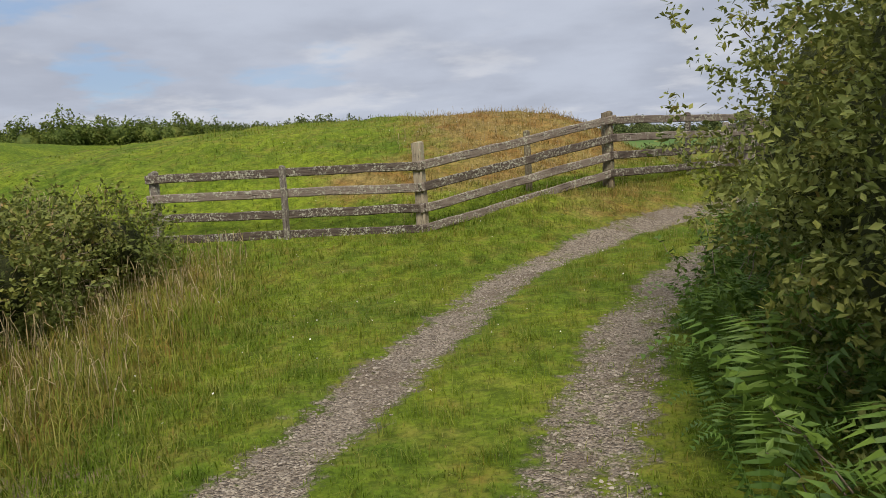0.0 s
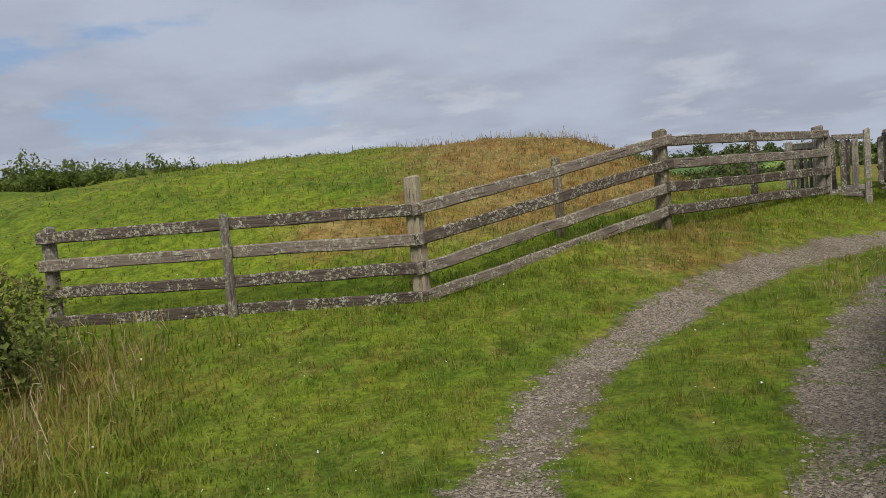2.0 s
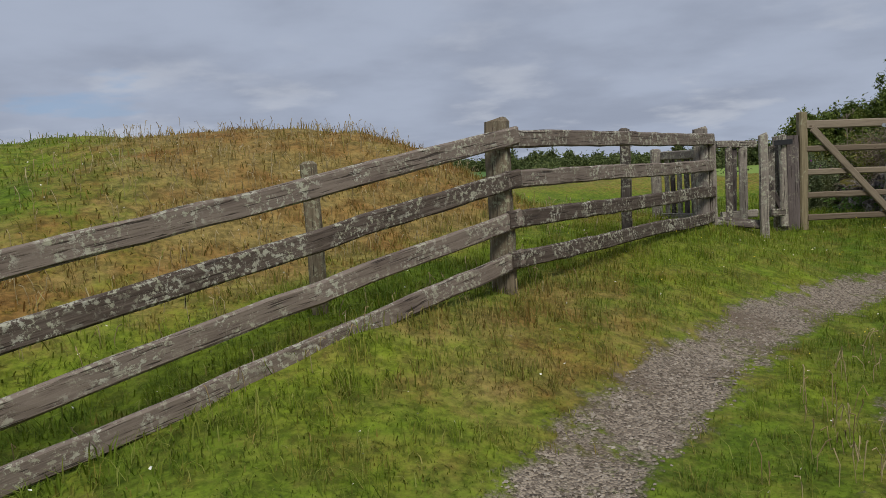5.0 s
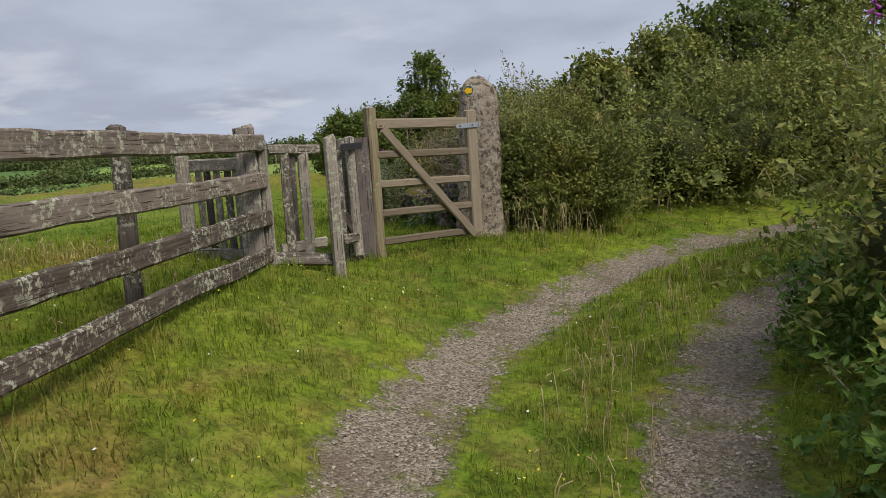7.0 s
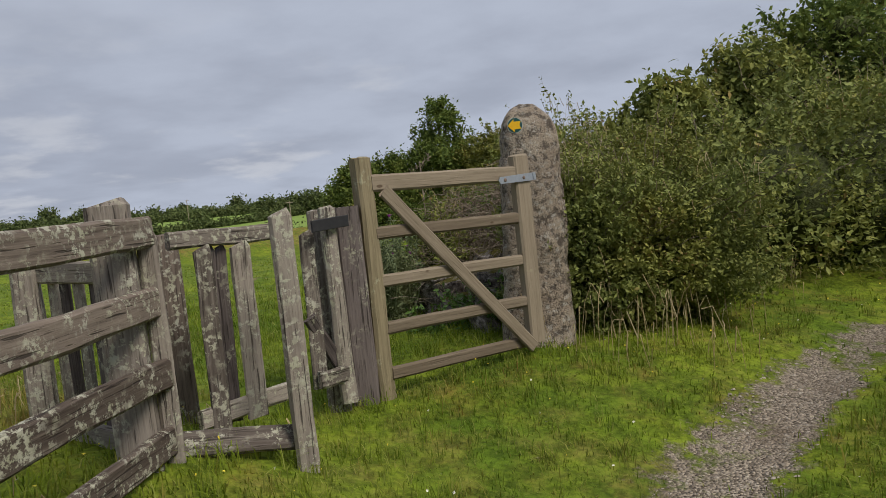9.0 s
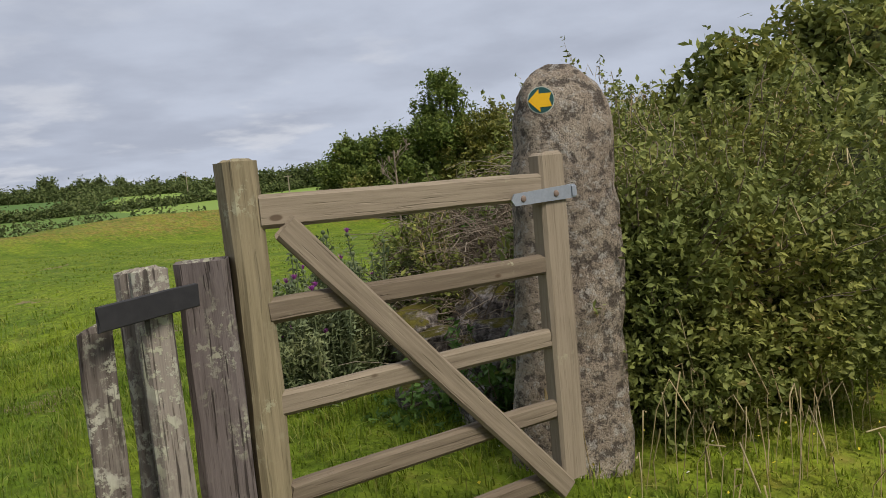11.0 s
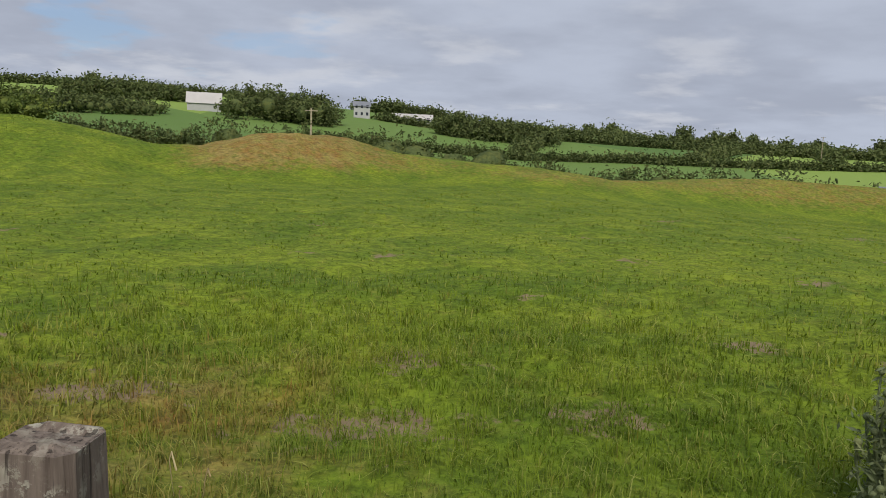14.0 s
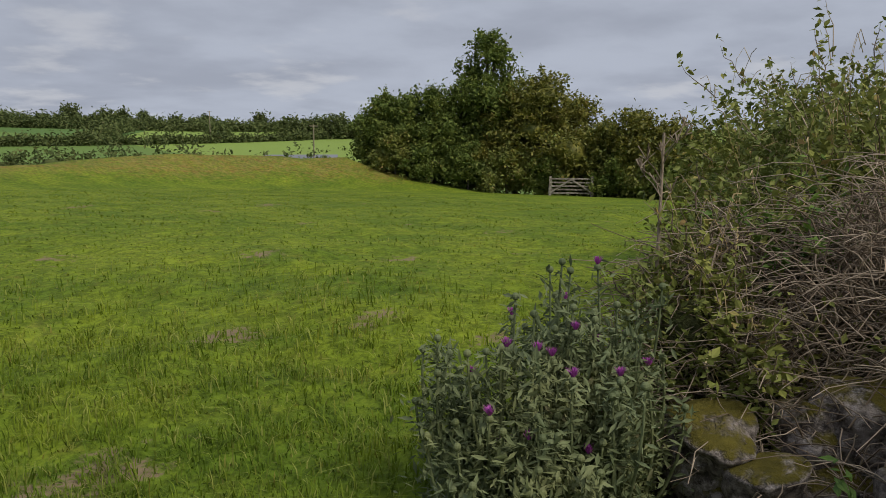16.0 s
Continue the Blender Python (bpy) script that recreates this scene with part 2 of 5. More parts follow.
grit = n.noise(n.place, 20, 6, 0.7)
col = n.mix(n.ramp(grit, 0.35, 0.68), (0.06, 0.05, 0.045), (0.3, 0.26, 0.23))
col = n.mix(n.math("MULTIPLY", n.ramp(n.noise(n.place, 9, 6, 0.7), 0.5, 0.6), 0.75), col, (0.46, 0.41, 0.38))
facing = n.add("ShaderNodeSeparateXYZ", {0: n.add("ShaderNodeNewGeometry").outputs["Normal"]}).outputs[2]
moss = n.ramp(n.math("ADD", n.math("MULTIPLY", facing, 0.4), n.noise(n.world, 5, 5, 0.7)), 0.72, 0.88)
col = n.mix(moss, col, n.mix(n.noise(n.world, 30, 3), (0.05, 0.045, 0.01), (0.15, 0.125, 0.02)))
finish(n, col, 0.95, n.math("ADD", grit, n.math("MULTIPLY", moss, 0.6)), 0.03, spec=0.2, strength=0.9)
MAT_STRAP, n = material("black_painted_iron")
finish(n, n.mix(n.noise(n.place, 40, 4), (0.012, 0.012, 0.014), (0.035, 0.033, 0.034)), 0.55, n.noise(n.place, 60, 4), 0.001, spec=0.4)
MAT_PEBBLE, n = material("gravel_stone")
finish(n, n.mix(n.island, (0.14, 0.112, 0.086), (0.42, 0.365, 0.295)), 0.9, n.noise(n.world, 90, 3), 0.004, spec=0.25)
MAT_ZINC, n = material("galvanised_steel")
finish(n, n.mix(n.noise(n.place, 60, 4, 0.6), (0.3, 0.33, 0.37), (0.5, 0.53, 0.58)), 0.5, n.noise(n.place, 90, 3), 0.001, metal=0.65)
MAT_RUSTY, n = material("rusty_bolt")
finish(n, n.mix(n.noise(n.place, 80, 3), (0.16, 0.1, 0.07), (0.3, 0.24, 0.2)), 0.8, metal=0.4)
MAT_DISC, n = material("waymark_green")
finish(n, n.mix(n.noise(n.place, 60, 3), (0.018, 0.075, 0.075), (0.03, 0.1, 0.095)), 0.5)
MAT_ARROW, n = material("waymark_yellow")
finish(n, n.mix(n.noise(n.place, 50, 4), (0.78, 0.42, 0.012), (0.86, 0.5, 0.02)), 0.5)
MAT_RIM, n = material("waymark_rim")
finish(n, n.mix(n.noise(n.place, 50, 4), (0.5, 0.55, 0.48), (0.62, 0.66, 0.58)), 0.5)
MAT_TIN, n = material("barn_sheet")
finish(n, n.mix(n.noise(n.place, 0.4, 4), (0.38, 0.36, 0.34), (0.5, 0.48, 0.46)), 0.7)
MAT_SLATE, n = material("slate_roof")
finish(n, n.mix(n.noise(n.place, 0.5, 4), (0.13, 0.14, 0.16), (0.22, 0.23, 0.26)), 0.7)
MAT_RENDER, n = material("house_wall")
finish(n, n.mix(n.noise(n.place, 0.6, 4), (0.34, 0.34, 0.34), (0.46, 0.46, 0.45)), 0.9)
MAT_PANE, n = material("dark_pane")
finish(n, (0.03, 0.035, 0.045), 0.15)


# ---- ground ----
FENCE_LINE = [(-9, 11.5), (-4.1, 10.3), (-2.1, 9.78), (-0.2, 9.6), (2.94, 11.12), (4.84, 12.54), (6.35, 13.35), (8.0, 13.65), (9.3, 13.4), (12.5, 13.6), (18, 12.5), (30, 7)]
RUT_LEFT = [(-3.4, -4), (-1.4, 2.4), (-0.8, 3.9), (-0.1, 5.5), (0.6, 7.1), (1.6, 8.3), (2.6, 9.2), (3.8, 10.05), (5.3, 11.0), (6.9, 11.6), (8.2, 11.8), (9.6, 11.85), (11.2, 11.75), (14, 10.6), (17, 9)]
RUT_RIGHT = [(-1.9, -4), (0.1, 2.1), (1.1, 4.5), (1.8, 5.7), (2.6, 6.9), (3.5, 8), (4.4, 8.9), (5.2, 9.4), (6.3, 9.85), (7.5, 10.2), (9, 10.35), (11, 10.2), (13.5, 9.1), (16.5, 7.6)]
GATE_EYE = (7.4, 13.3)


def step(a, b, x):
    t = np.clip((x - a) / (b - a), 0, 1)
    return t * t * (3 - 2 * t)


def line_distance(points, x, y):
    """Distance from a polyline; positive on its right-hand side."""
    best, side = np.full(np.shape(x), 1e9), np.ones(np.shape(x))
    for (ax, ay), (bx, by) in zip(points, points[1:]):
        dx, dy = bx - ax, by - ay
        t = np.clip(((x - ax) * dx + (y - ay) * dy) / (dx * dx + dy * dy), 0, 1)
        px, py = x - ax - t * dx, y - ay - t * dy
        d = np.hypot(px, py)
        near = d < best - 1e-9
        best, side = np.where(near, d, best), np.where(near, np.where(dx * py - dy * px > 0, -1.0, 1.0), side)
    return best * side


def waves(x, y, size, seed):
    """Cheap smooth unevenness between -1 and 1."""
    r = np.random.RandomState(seed)
    total = 0
    for _ in range(6):
        a, p, f = r.uniform(0, 6.28), r.uniform(0, 6.28), r.uniform(0.6, 1.7) / size * 6.28
        total = total + np.sin((x * np.cos(a) + y * np.sin(a)) * f + p)
    return total / 4


def mound_share(x, y):
    off = np.where(x < -1.5, np.minimum(x + 1.5, 0) / 9.0, np.maximum(x - 2.9 + 0.55 * (y - 15), 0) / 1.5)
    return np.exp(-0.5 * off ** 2 - 0.5 * ((y - 17 + 0.12 * (x - 1.2)) / 3.4) ** 2)


def ring_share(x, y):
    """The old earth bank round the far side of the field, by its bearing from the gate."""
    r, b = np.hypot(x - GATE_EYE[0], y - GATE_EYE[1]), np.degrees(np.arctan2(x - GATE_EYE[0], y - GATE_EYE[1]))
    tall = np.interp(b, [-60, -32.5, -27.5, -21.5, -17.5, -13.5, -10.5, -7.3, -3.8, -0.3, 3, 7, 13.5, 19, 26, 30, 41, 46, 52], [3.0, 2.77, 2.5, 2.33, 1.9, 1.4, 1.4, 1.9, 2.2, 1.95, 1.5, 1.15, 1.1, 0.9, 1.5, 1.85, 2.05, 0.9, 0.0])
    crest = 38 + 2 * np.sin(b * 0.15) * step(20, 5, b) + 12 * step(10, 40, b)
    return tall * np.exp(-0.5 * ((r - crest) / (2.6 + 2.4 * step(-12, -20, b))) ** 2) + 1.35 * step(39, 58, r) * step(5, -9, b) * step(-110, -80, b)


def height(x, y):
    x, y = np.asarray(x, float), np.asarray(y, float)
    s, d = 0.7071 * (x + y), line_distance(FENCE_LINE, x, y)
    z = -0.28 + 0.031 * (np.clip(s, -12, 30) - 4.3)
    bank = 0.31 + 0.27 * step(-0.5, 2, x) * (1 - step(6.2, 7.6, x))
    z = z + bank * (1 - step(-0.3, 2.3, d))
    inside = step(0, 2.5, -d)
    z = z * (1 - inside) + inside * (0.5 - 0.02 * np.clip(y - 14, -3, 40) - 0.057 * np.clip(x - 13, 0, 40))
    z = z + 1.55 * mound_share(x, y) * step(-0.2, 3.5, -d)
    z = z + ring_share(x, y)
    r, b = np.hypot(x - 7, y - 13), np.degrees(np.arctan2(x - 7, y - 13))
    rim = 0.008 + 0.027 * step(40, -17, b)
    z = z - 5.0 * step(44, 120, r) + (5.0 + 490 * rim) * step(90, 420, r) * (step(-150, -60, b) * step(150, 80, b))
    ruts = np.minimum(np.abs(line_distance(RUT_LEFT, x, y)), np.abs(line_distance(RUT_RIGHT, x, y)))
    near = step(60, 20, r)
    z = z + inside * near * (0.045 * waves(x, y, 1.3, 21) + 0.03 * waves(x, 2.2 * y, 5.0, 22))
    z = z - 0.035 * np.exp(-((ruts / 0.28) ** 2)) * near
    return z + near * (0.018 * waves(x, y, 0.9, 1) + 0.035 * waves(x, y, 2.7, 2) * step(0.3, 1.2, ruts))


def dryness(x, y):
    d = line_distance(FENCE_LINE, x, y)
    r, b = np.hypot(x - GATE_EYE[0], y - GATE_EYE[1]), np.degrees(np.arctan2(x - GATE_EYE[0], y - GATE_EYE[1]))
    flank = 0.85 * step(-0.9, 1.6, x) * step(5.2, 3.4, x) * step(0.6, 1.6, -d) * step(7.4, 5.2, -d)
    verge = 0.32 * step(1.2, 2.6, x) * step(4.6, 3.3, x) * step(-0.3, 0.3, d) * step(1.7, 0.9, d)
    scar = 0.9 * np.exp(-(((x + 0.9) / 0.9) ** 2) - ((y - 11.7) / 0.7) ** 2)
    ring = (0.42 + 0.25 * step(4, -2, b)) * step(0.3, 0.8, ring_share(x, y)) * step(1.5, -0.5, r - 38 - 12 * step(10, 40, b)) * step(-14, -9, b)
    left = 0.28 * step(-1.8, -3.2, x) * step(1, 4, y) * step(10, 8.5, y) * step(0, 0.5, d)
    inner = 0.42 * step(7.9, 6.6, x) * step(4, 5.5, x) * step(0.3, 1.2, -d) * step(5.5, 3.5, -d)
    return np.clip(flank + verge + scar + ring + left + inner + 0.1 + 0.15 * step(-0.5, 0.3, d) + 0.2 * mound_share(x, y), 0, 1)


def stoniness(x, y):
    a, b = np.abs(line_distance(RUT_LEFT, x, y)), np.abs(line_distance(RUT_RIGHT, x, y))
    return np.maximum(step(0.46, 0.1, a), step(0.48, 0.12, b)) * (0.86 + 0.2 * waves(x, y, 1.6, 9))


def bareness(x, y):
    r = np.random.RandomState(7)
    spots = np.zeros(np.shape(x))
    for _ in range(70):
        cx, cy, s = r.uniform(1, 26), r.uniform(14.6, 34), r.uniform(0.08, 0.3)
        spots = np.maximum(spots, np.exp(-(((x - cx) / (2 * s)) ** 2) - ((y - cy) / s) ** 2))
    for cx, cy, s in ((7.5, 16.9, 0.4), (6.1, 17.3, 0.35), (8.7, 17.0, 0.3), (-2.6, 2.6, 0.3), (-2.9, 1.9, 0.25)):
        spots = np.maximum(spots, np.exp(-(((x - cx) / (2 * s)) ** 2) - ((y - cy) / s) ** 2))
    return 0.75 * spots


def mesh_of(name, verts, faces, mat, smooth=True):
    """A mesh from arrays; faces all of one size."""
    me = bpy.data.meshes.new(name)
    verts, faces = np.asarray(verts, np.float32), np.asarray(faces, np.int32)
    k = faces.shape[1]
    me.vertices.add(len(verts))
    me.vertices.foreach_set("co", verts.ravel())
    me.loops.add(faces.size)
    me.loops.foreach_set("vertex_index", faces.ravel())
    me.polygons.add(len(faces))
    me.polygons.foreach_set("loop_start", np.arange(0, faces.size, k, dtype=np.int32))
    me.polygons.foreach_set("use_smooth", np.full(len(faces), smooth))
    me.update(calc_edges=True)
    me.materials.append(mat)
    return me


def spread(low, high, fine_low, fine_high, gap, growth=1.12):
    """Grid lines that are dense between two values and widen outwards."""
    out = list(np.arange(fine_low, fine_high, gap))
    for sign, edge, end in ((-1, fine_low, low), (1, fine_high, high)):
        g, at, more = gap, edge, []
        while sign * (end - at) > 0:
            g = g * growth
            at = at + sign * g
            more.append(at)
        out = out + more
    return np.array(sorted(set(np.round(out, 4))))


def build_ground():
    gx, gy = spread(-3500, 3500, -5.5, 13, 0.19, 1.06), spread(-3500, 3500, -2, 20, 0.19, 1.06)
    x, y = np.meshgrid(gx, gy)
    z = height(x, y)
    nx, ny = len(gx), len(gy)
    i = (np.arange(ny - 1)[:, None] * nx + np.arange(nx - 1)[None]).ravel()
    me = mesh_of("ground", np.stack([x, y, z], -1).reshape(-1, 3), np.stack([i, i + 1, i + nx + 1, i + nx], -1), MAT_GROUND)
    r = np.hypot(x - 7, y - 13)
    for name, values in (("dry", dryness(x, y)), ("stony", stoniness(x, y) * step(50, 25, r)), ("bare", bareness(x, y)), ("far", step(60, 90, r))):
        me.attributes.new(name, "FLOAT", "POINT").data.foreach_set("value", values.astype(np.float32).ravel())
    return tagged(new("ground", me), "rolling pasture with two stony wheel ruts through short grass", "ground", kind="structure")


ground = build_ground()


def ground_z(x, y):
    return float(height(np.array([x]), np.array([y]))[0])


# ---- things: helpers ----
def holder(name, at, label, category, group="", kind=""):
    ob = new(name)
    ob.location = at
    ob.empty_display_size = 0.2
    return tagged(ob, label, category, group, kind)


def part(name, me, parent, m=None, label=""):
    """Links a mesh as a part of a thing; m is its pose in the world."""
    ob = new(name, me)
    ob.parent = parent
    bpy.context.view_layer.update()
    ob.matrix_parent_inverse = parent.matrix_world.inverted()
    if m is not None:
        ob.matrix_basis = m
    return tagged(ob, label)


def beam(length, wide, thick, mat, seed=0, taper=0.0, wobble=0.006, top=0.0, round_off=0.012):
    """A worn timber along local x, from 0 to length, with broken edges; top slopes or points its far end."""
    r = np.random.RandomState(seed + 100)
    segs = max(3, int(length / 0.16))
    c = min(round_off, 0.3 * min(wide, thick))
    a, b = wide / 2, thick / 2
    loop = [(-a + c, -b), (a - c, -b), (a, -b + c), (a, b - c), (a - c, b), (-a + c, b), (-a, b - c), (-a, -b + c)]
    verts = []
    drift = np.zeros(2)
    stops = [i / segs for i in range(segs + 1)]
    if top:
        stops = stops[:-1] + [1 - 0.028 / length, 1.0]
        segs += 1
    for i, f in enumerate(stops):
        k = (1 - taper * f) * (0.7 if top and i == segs else 1)
        drift = drift * 0.85 + r.normal(0, wobble * 0.5, 2)
        for j, (py, pz) in enumerate(loop):
            x = length * f
            if i == segs and top:
                x -= abs(top) * (abs(py) / a if top < 0 else (py + a) / wide)
            if i in (0, segs):
                x += r.normal(0, 0.003)
            verts.append((x, py * k + drift[0] + r.normal(0, wobble * 0.25), pz * k + drift[1] + r.normal(0, wobble * 0.25)))
    faces = [(i * 8 + j, i * 8 + (j + 1) % 8, (i + 1) * 8 + (j + 1) % 8, (i + 1) * 8 + j) for i in range(segs) for j in range(8)]
    e = segs * 8
    for s, order in ((0, 1), (e, -1)):
        ids = [(s, s + 1, s + 2, s + 7), (s + 2, s + 3, s + 6, s + 7), (s + 3, s + 4, s + 5, s + 6)]
        faces = faces + [t if order < 0 else t[::-1] for t in ids]
    return mesh_of("timber", verts, faces, mat, smooth=False)


def along(p, q, face=(0, 0, 1)):
    """The pose whose local x runs from p to q and whose local z leans towards face."""
    x = (Vector(q) - Vector(p)).normalized()
    z = (Vector(face) - x * Vector(face).dot(x)).normalized()
    m = Matrix((x, z.cross(x), z)).transposed().to_4x4()
    m.translation = p
    return m


COUNT = [0]


def post(parent, x, y, top, wide, thick, mat, face=(-0.6, -0.8, 0), lean=(0, 0), name="post", slope=0.02, label="", foot=None):
    COUNT[0] += 1
    foot = (ground_z(x, y) if foot is None else foot) - 0.12
    p, q = (x - lean[0], y - lean[1], foot), (x, y, top)
    return part(name, beam((Vector(q) - Vector(p)).length, wide, thick, mat, COUNT[0], 0.04, 0.006, slope, 0.018), parent, along(p, q, face), label)


def bar(parent, p, q, wide, thick, mat, face=(-0.6, -0.8, 0), name="rail", wobble=0.007, label="", stick=0.06):
    """A rail from p to q, running on a little past both."""
    COUNT[0] += 1
    p, q = Vector(p), Vector(q)
    d = (q - p).normalized() * stick
    p, q = p - d, q + d
    return part(name, beam((q - p).length, wide, thick, mat, COUNT[0], 0, wobble), parent, along(p, q, face), label)


# ---- the post and rail fence ----
fence = holder("fence", (-0.2, 9.6, ground_z(-0.2, 9.6)), "weathered four-rail wooden post fence with pale lichen along the grass bank", "fence")
POSTS = {"L": (-4.03, 10.42, 1.12, 0.13), "S": (-2.11, 9.85, 1.11, 0.09), "A": (-0.2, 9.6, 1.33, 0.15), "M": (1.58, 10.87, 1.43, 0.095),
         "B": (2.95, 11.12, 1.66, 0.16), "C": (4.85, 12.54, 1.636, 0.1), "D": (6.33, 13.36, 1.645, 0.165)}
TOPRAIL = {"L": (1.0, 0.12), "S": (1.0, 0.09), "A": (0.985, 0.11), "M": (1.275, 0.40), "B": (1.51, 0.67), "C": (1.49, 0.61), "D": (1.5, 0.64)}


def fence_face(a, b):
    d = Vector((POSTS[b][0] - POSTS[a][0], POSTS[b][1] - POSTS[a][1], 0)).normalized()
    return Vector((d.y, -d.x, 0))


for key, (x, y, top, wide) in POSTS.items():
    post(fence, x, y, top, wide, wide * 0.9, MAT_POST if key in "AMB" else MAT_OLD, slope=0.03 if wide > 0.12 else -0.02)
for run in (("L", "A"), ("A", "B"), ("B", "D")):
    f = fence_face(*run)
    for i in range(4):
        ends = []
        for key in run:
            x, y, _, wide = POSTS[key]
            hi, lo = TOPRAIL[key]
            ends.append(Vector((x, y, hi + (lo - hi) * i / 3)) + f * (wide / 2 + 0.022))
        bar(fence, ends[0], ends[1], 0.125, 0.042, MAT_RAIL, f, wobble=0.006, stick=0.08)

# ---- the kissing gate ----
kissing = holder("kissing_gate", (6.94, 13.1, ground_z(6.94, 13.1)), "old grey wooden kissing gate of upright boards beside the fence", "gate")
KF = Vector((-0.3, -0.95, 0))
post(kissing, 6.94, 13.1, 1.533, 0.1, 0.09, MAT_OLD)
post(kissing, 7.877, 13.68, 1.535, 0.15, 0.12, MAT_DARK, slope=-0.04)
post(kissing, 7.71, 13.72, 1.53, 0.125, 0.1, MAT_OLD, slope=-0.03)
post(kissing, 6.33, 14.22, 1.46, 0.12, 0.1, MAT_OLD, slope=-0.02)
post(kissing, 6.96, 14.08, 1.49, 0.125, 0.12, MAT_RAIL, (0.2, 0.97, 0), slope=-0.03, label="split grey post with a rounded mossy top")
post(kissing, 6.45, 13.33, 1.5, 0.08, 0.045, MAT_OLD, name="board")
# the side panel behind the fence's end
for z in (0.62, 1.36):
    bar(kissing, (6.4, 13.42, z), (6.36, 14.2, z), 0.1, 0.035, MAT_OLD, (-1, 0, 0))
for i in range(6):
    f = (i + 0.6) / 6.4
    post(kissing, 6.43 - 0.04 * f, 13.44 + 0.76 * f, 1.36 + 0.03 * math.sin(i * 2.1), 0.075, 0.022, MAT_OLD if i % 2 else MAT_DARK, (-1, -0.1, 0), name="board", foot=0.68)
# the low board between the fence's end and the free post
bar(kissing, (6.5, 13.42, 0.59), (6.93, 13.16, 0.53), 0.12, 0.045, MAT_OLD, (-0.3, -0.6, 0.7), stick=0.03)


def on_leaf(x, out=0.0):
    return Vector((x, 13.5 + 0.1 * (x - 6.62), 0)) + Vector((0.1, -1, 0)) * out


# a fixed panel, and the leaf that stands ajar beyond the opening
for x0, z0, x1, z1, wide in ((6.66, 1.45, 7.22, 1.435, 0.08), (6.72, 0.63, 7.22, 0.615, 0.09), (7.48, 0.61, 7.66, 0.6, 0.09)):
    p, q = on_leaf(x0), on_leaf(x1)
    bar(kissing, (p.x, p.y, z0), (q.x, q.y, z1), wide, 0.035, MAT_OLD, KF, stick=0.02)
for x, wide, mat, out, top in ((6.81, 0.085, MAT_OLD, 0.03, 1.41), (6.885, 0.06, MAT_DARK, -0.03, 1.4), (6.94, 0.055, MAT_DARK, -0.03, 1.4), (7.02, 0.1, MAT_OLD, 0.03, 1.405), (7.1, 0.05, MAT_DARK, -0.03, 1.4), (7.52, 0.085, MAT_OLD, -0.03, 1.41)):
    p = on_leaf(x, out)
    post(kissing, p.x, p.y, top, wide, 0.022, mat, KF, lean=(0.02, 0), name="board", foot=0.68)
p = on_leaf(7.68)
post(kissing, p.x, p.y, 1.54, 0.095, 0.06, MAT_OLD, KF, name="stile", slope=-0.03, foot=0.55)
p, q = on_leaf(7.5, -0.02), on_leaf(7.64, -0.02)
bar(kissing, (p.x, p.y, 0.9), (q.x, q.y, 0.68), 0.07, 0.03, MAT_DARK, KF, name="brace")
p, q = on_leaf(7.48, 0.06), on_leaf(7.76, 0.06)
strap = part("hinge_strap", beam((q - p).length, 0.062, 0.012, MAT_STRAP, 5, 0, 0.001, round_off=0.003), kissing, along((p.x, p.y, 1.425), (q.x, q.y, 1.432), KF), "black painted iron strap")

# ---- the field gate with its posts ----
gate_post = holder("gate_post", (8.0, 13.65, ground_z(8, 13.65)), "square greenish softwood gate post with a pointed top", "post")
post(gate_post, 7.995, 13.65, 1.8, 0.105, 0.11, MAT_GPOST, (0.24, 0.97, 0), slope=-0.03)
gate = holder("wicket_gate", (8.6, 13.45, ground_z(8.6, 13.45)), "closed pale wooden five-bar hand gate with a diagonal brace", "gate")
GD = Vector((9.2 - 8.04, 13.33 - 13.6, 0)).normalized()
GF = Vector((GD.y, -GD.x, 0))


def on_gate(f, z, out=0.0):
    return Vector((8.06, 13.595, z)) + GD * f + GF * out


for z, wide in ((1.612, 0.1), (1.325, 0.075), (1.045, 0.075), (0.768, 0.075), (0.5, 0.075)):
    bar(gate, on_gate(-0.035, z + 0.01), on_gate(1.06, z - 0.015), wide, 0.042 if wide < 0.09 else 0.062, MAT_GATE, GF, wobble=0.003, stick=0.005)
COUNT[0] += 1
part("stile", beam(1.28, 0.13, 0.072, MAT_GATE, COUNT[0], 0, 0.003, -0.02), gate, along(on_gate(1.13, 0.46), on_gate(1.13, 1.735), GF))
bar(gate, on_gate(0.03, 1.568, 0.038), on_gate(1.06, 0.45, 0.038), 0.085, 0.03, MAT_GATE, GF, "brace", 0.002, stick=0.01)


def block(size, mat, bevel=0.002):
    bm = bmesh.new()
    bmesh.ops.create_cube(bm, size=1)
    bmesh.ops.scale(bm, verts=bm.verts, vec=size)
    bmesh.ops.bevel(bm, geom=bm.edges, offset=bevel, segments=2, affect="EDGES")
    me = bpy.data.meshes.new("block")
    bm.to_mesh(me)
    bm.free()
    me.materials.append(mat)
    return me


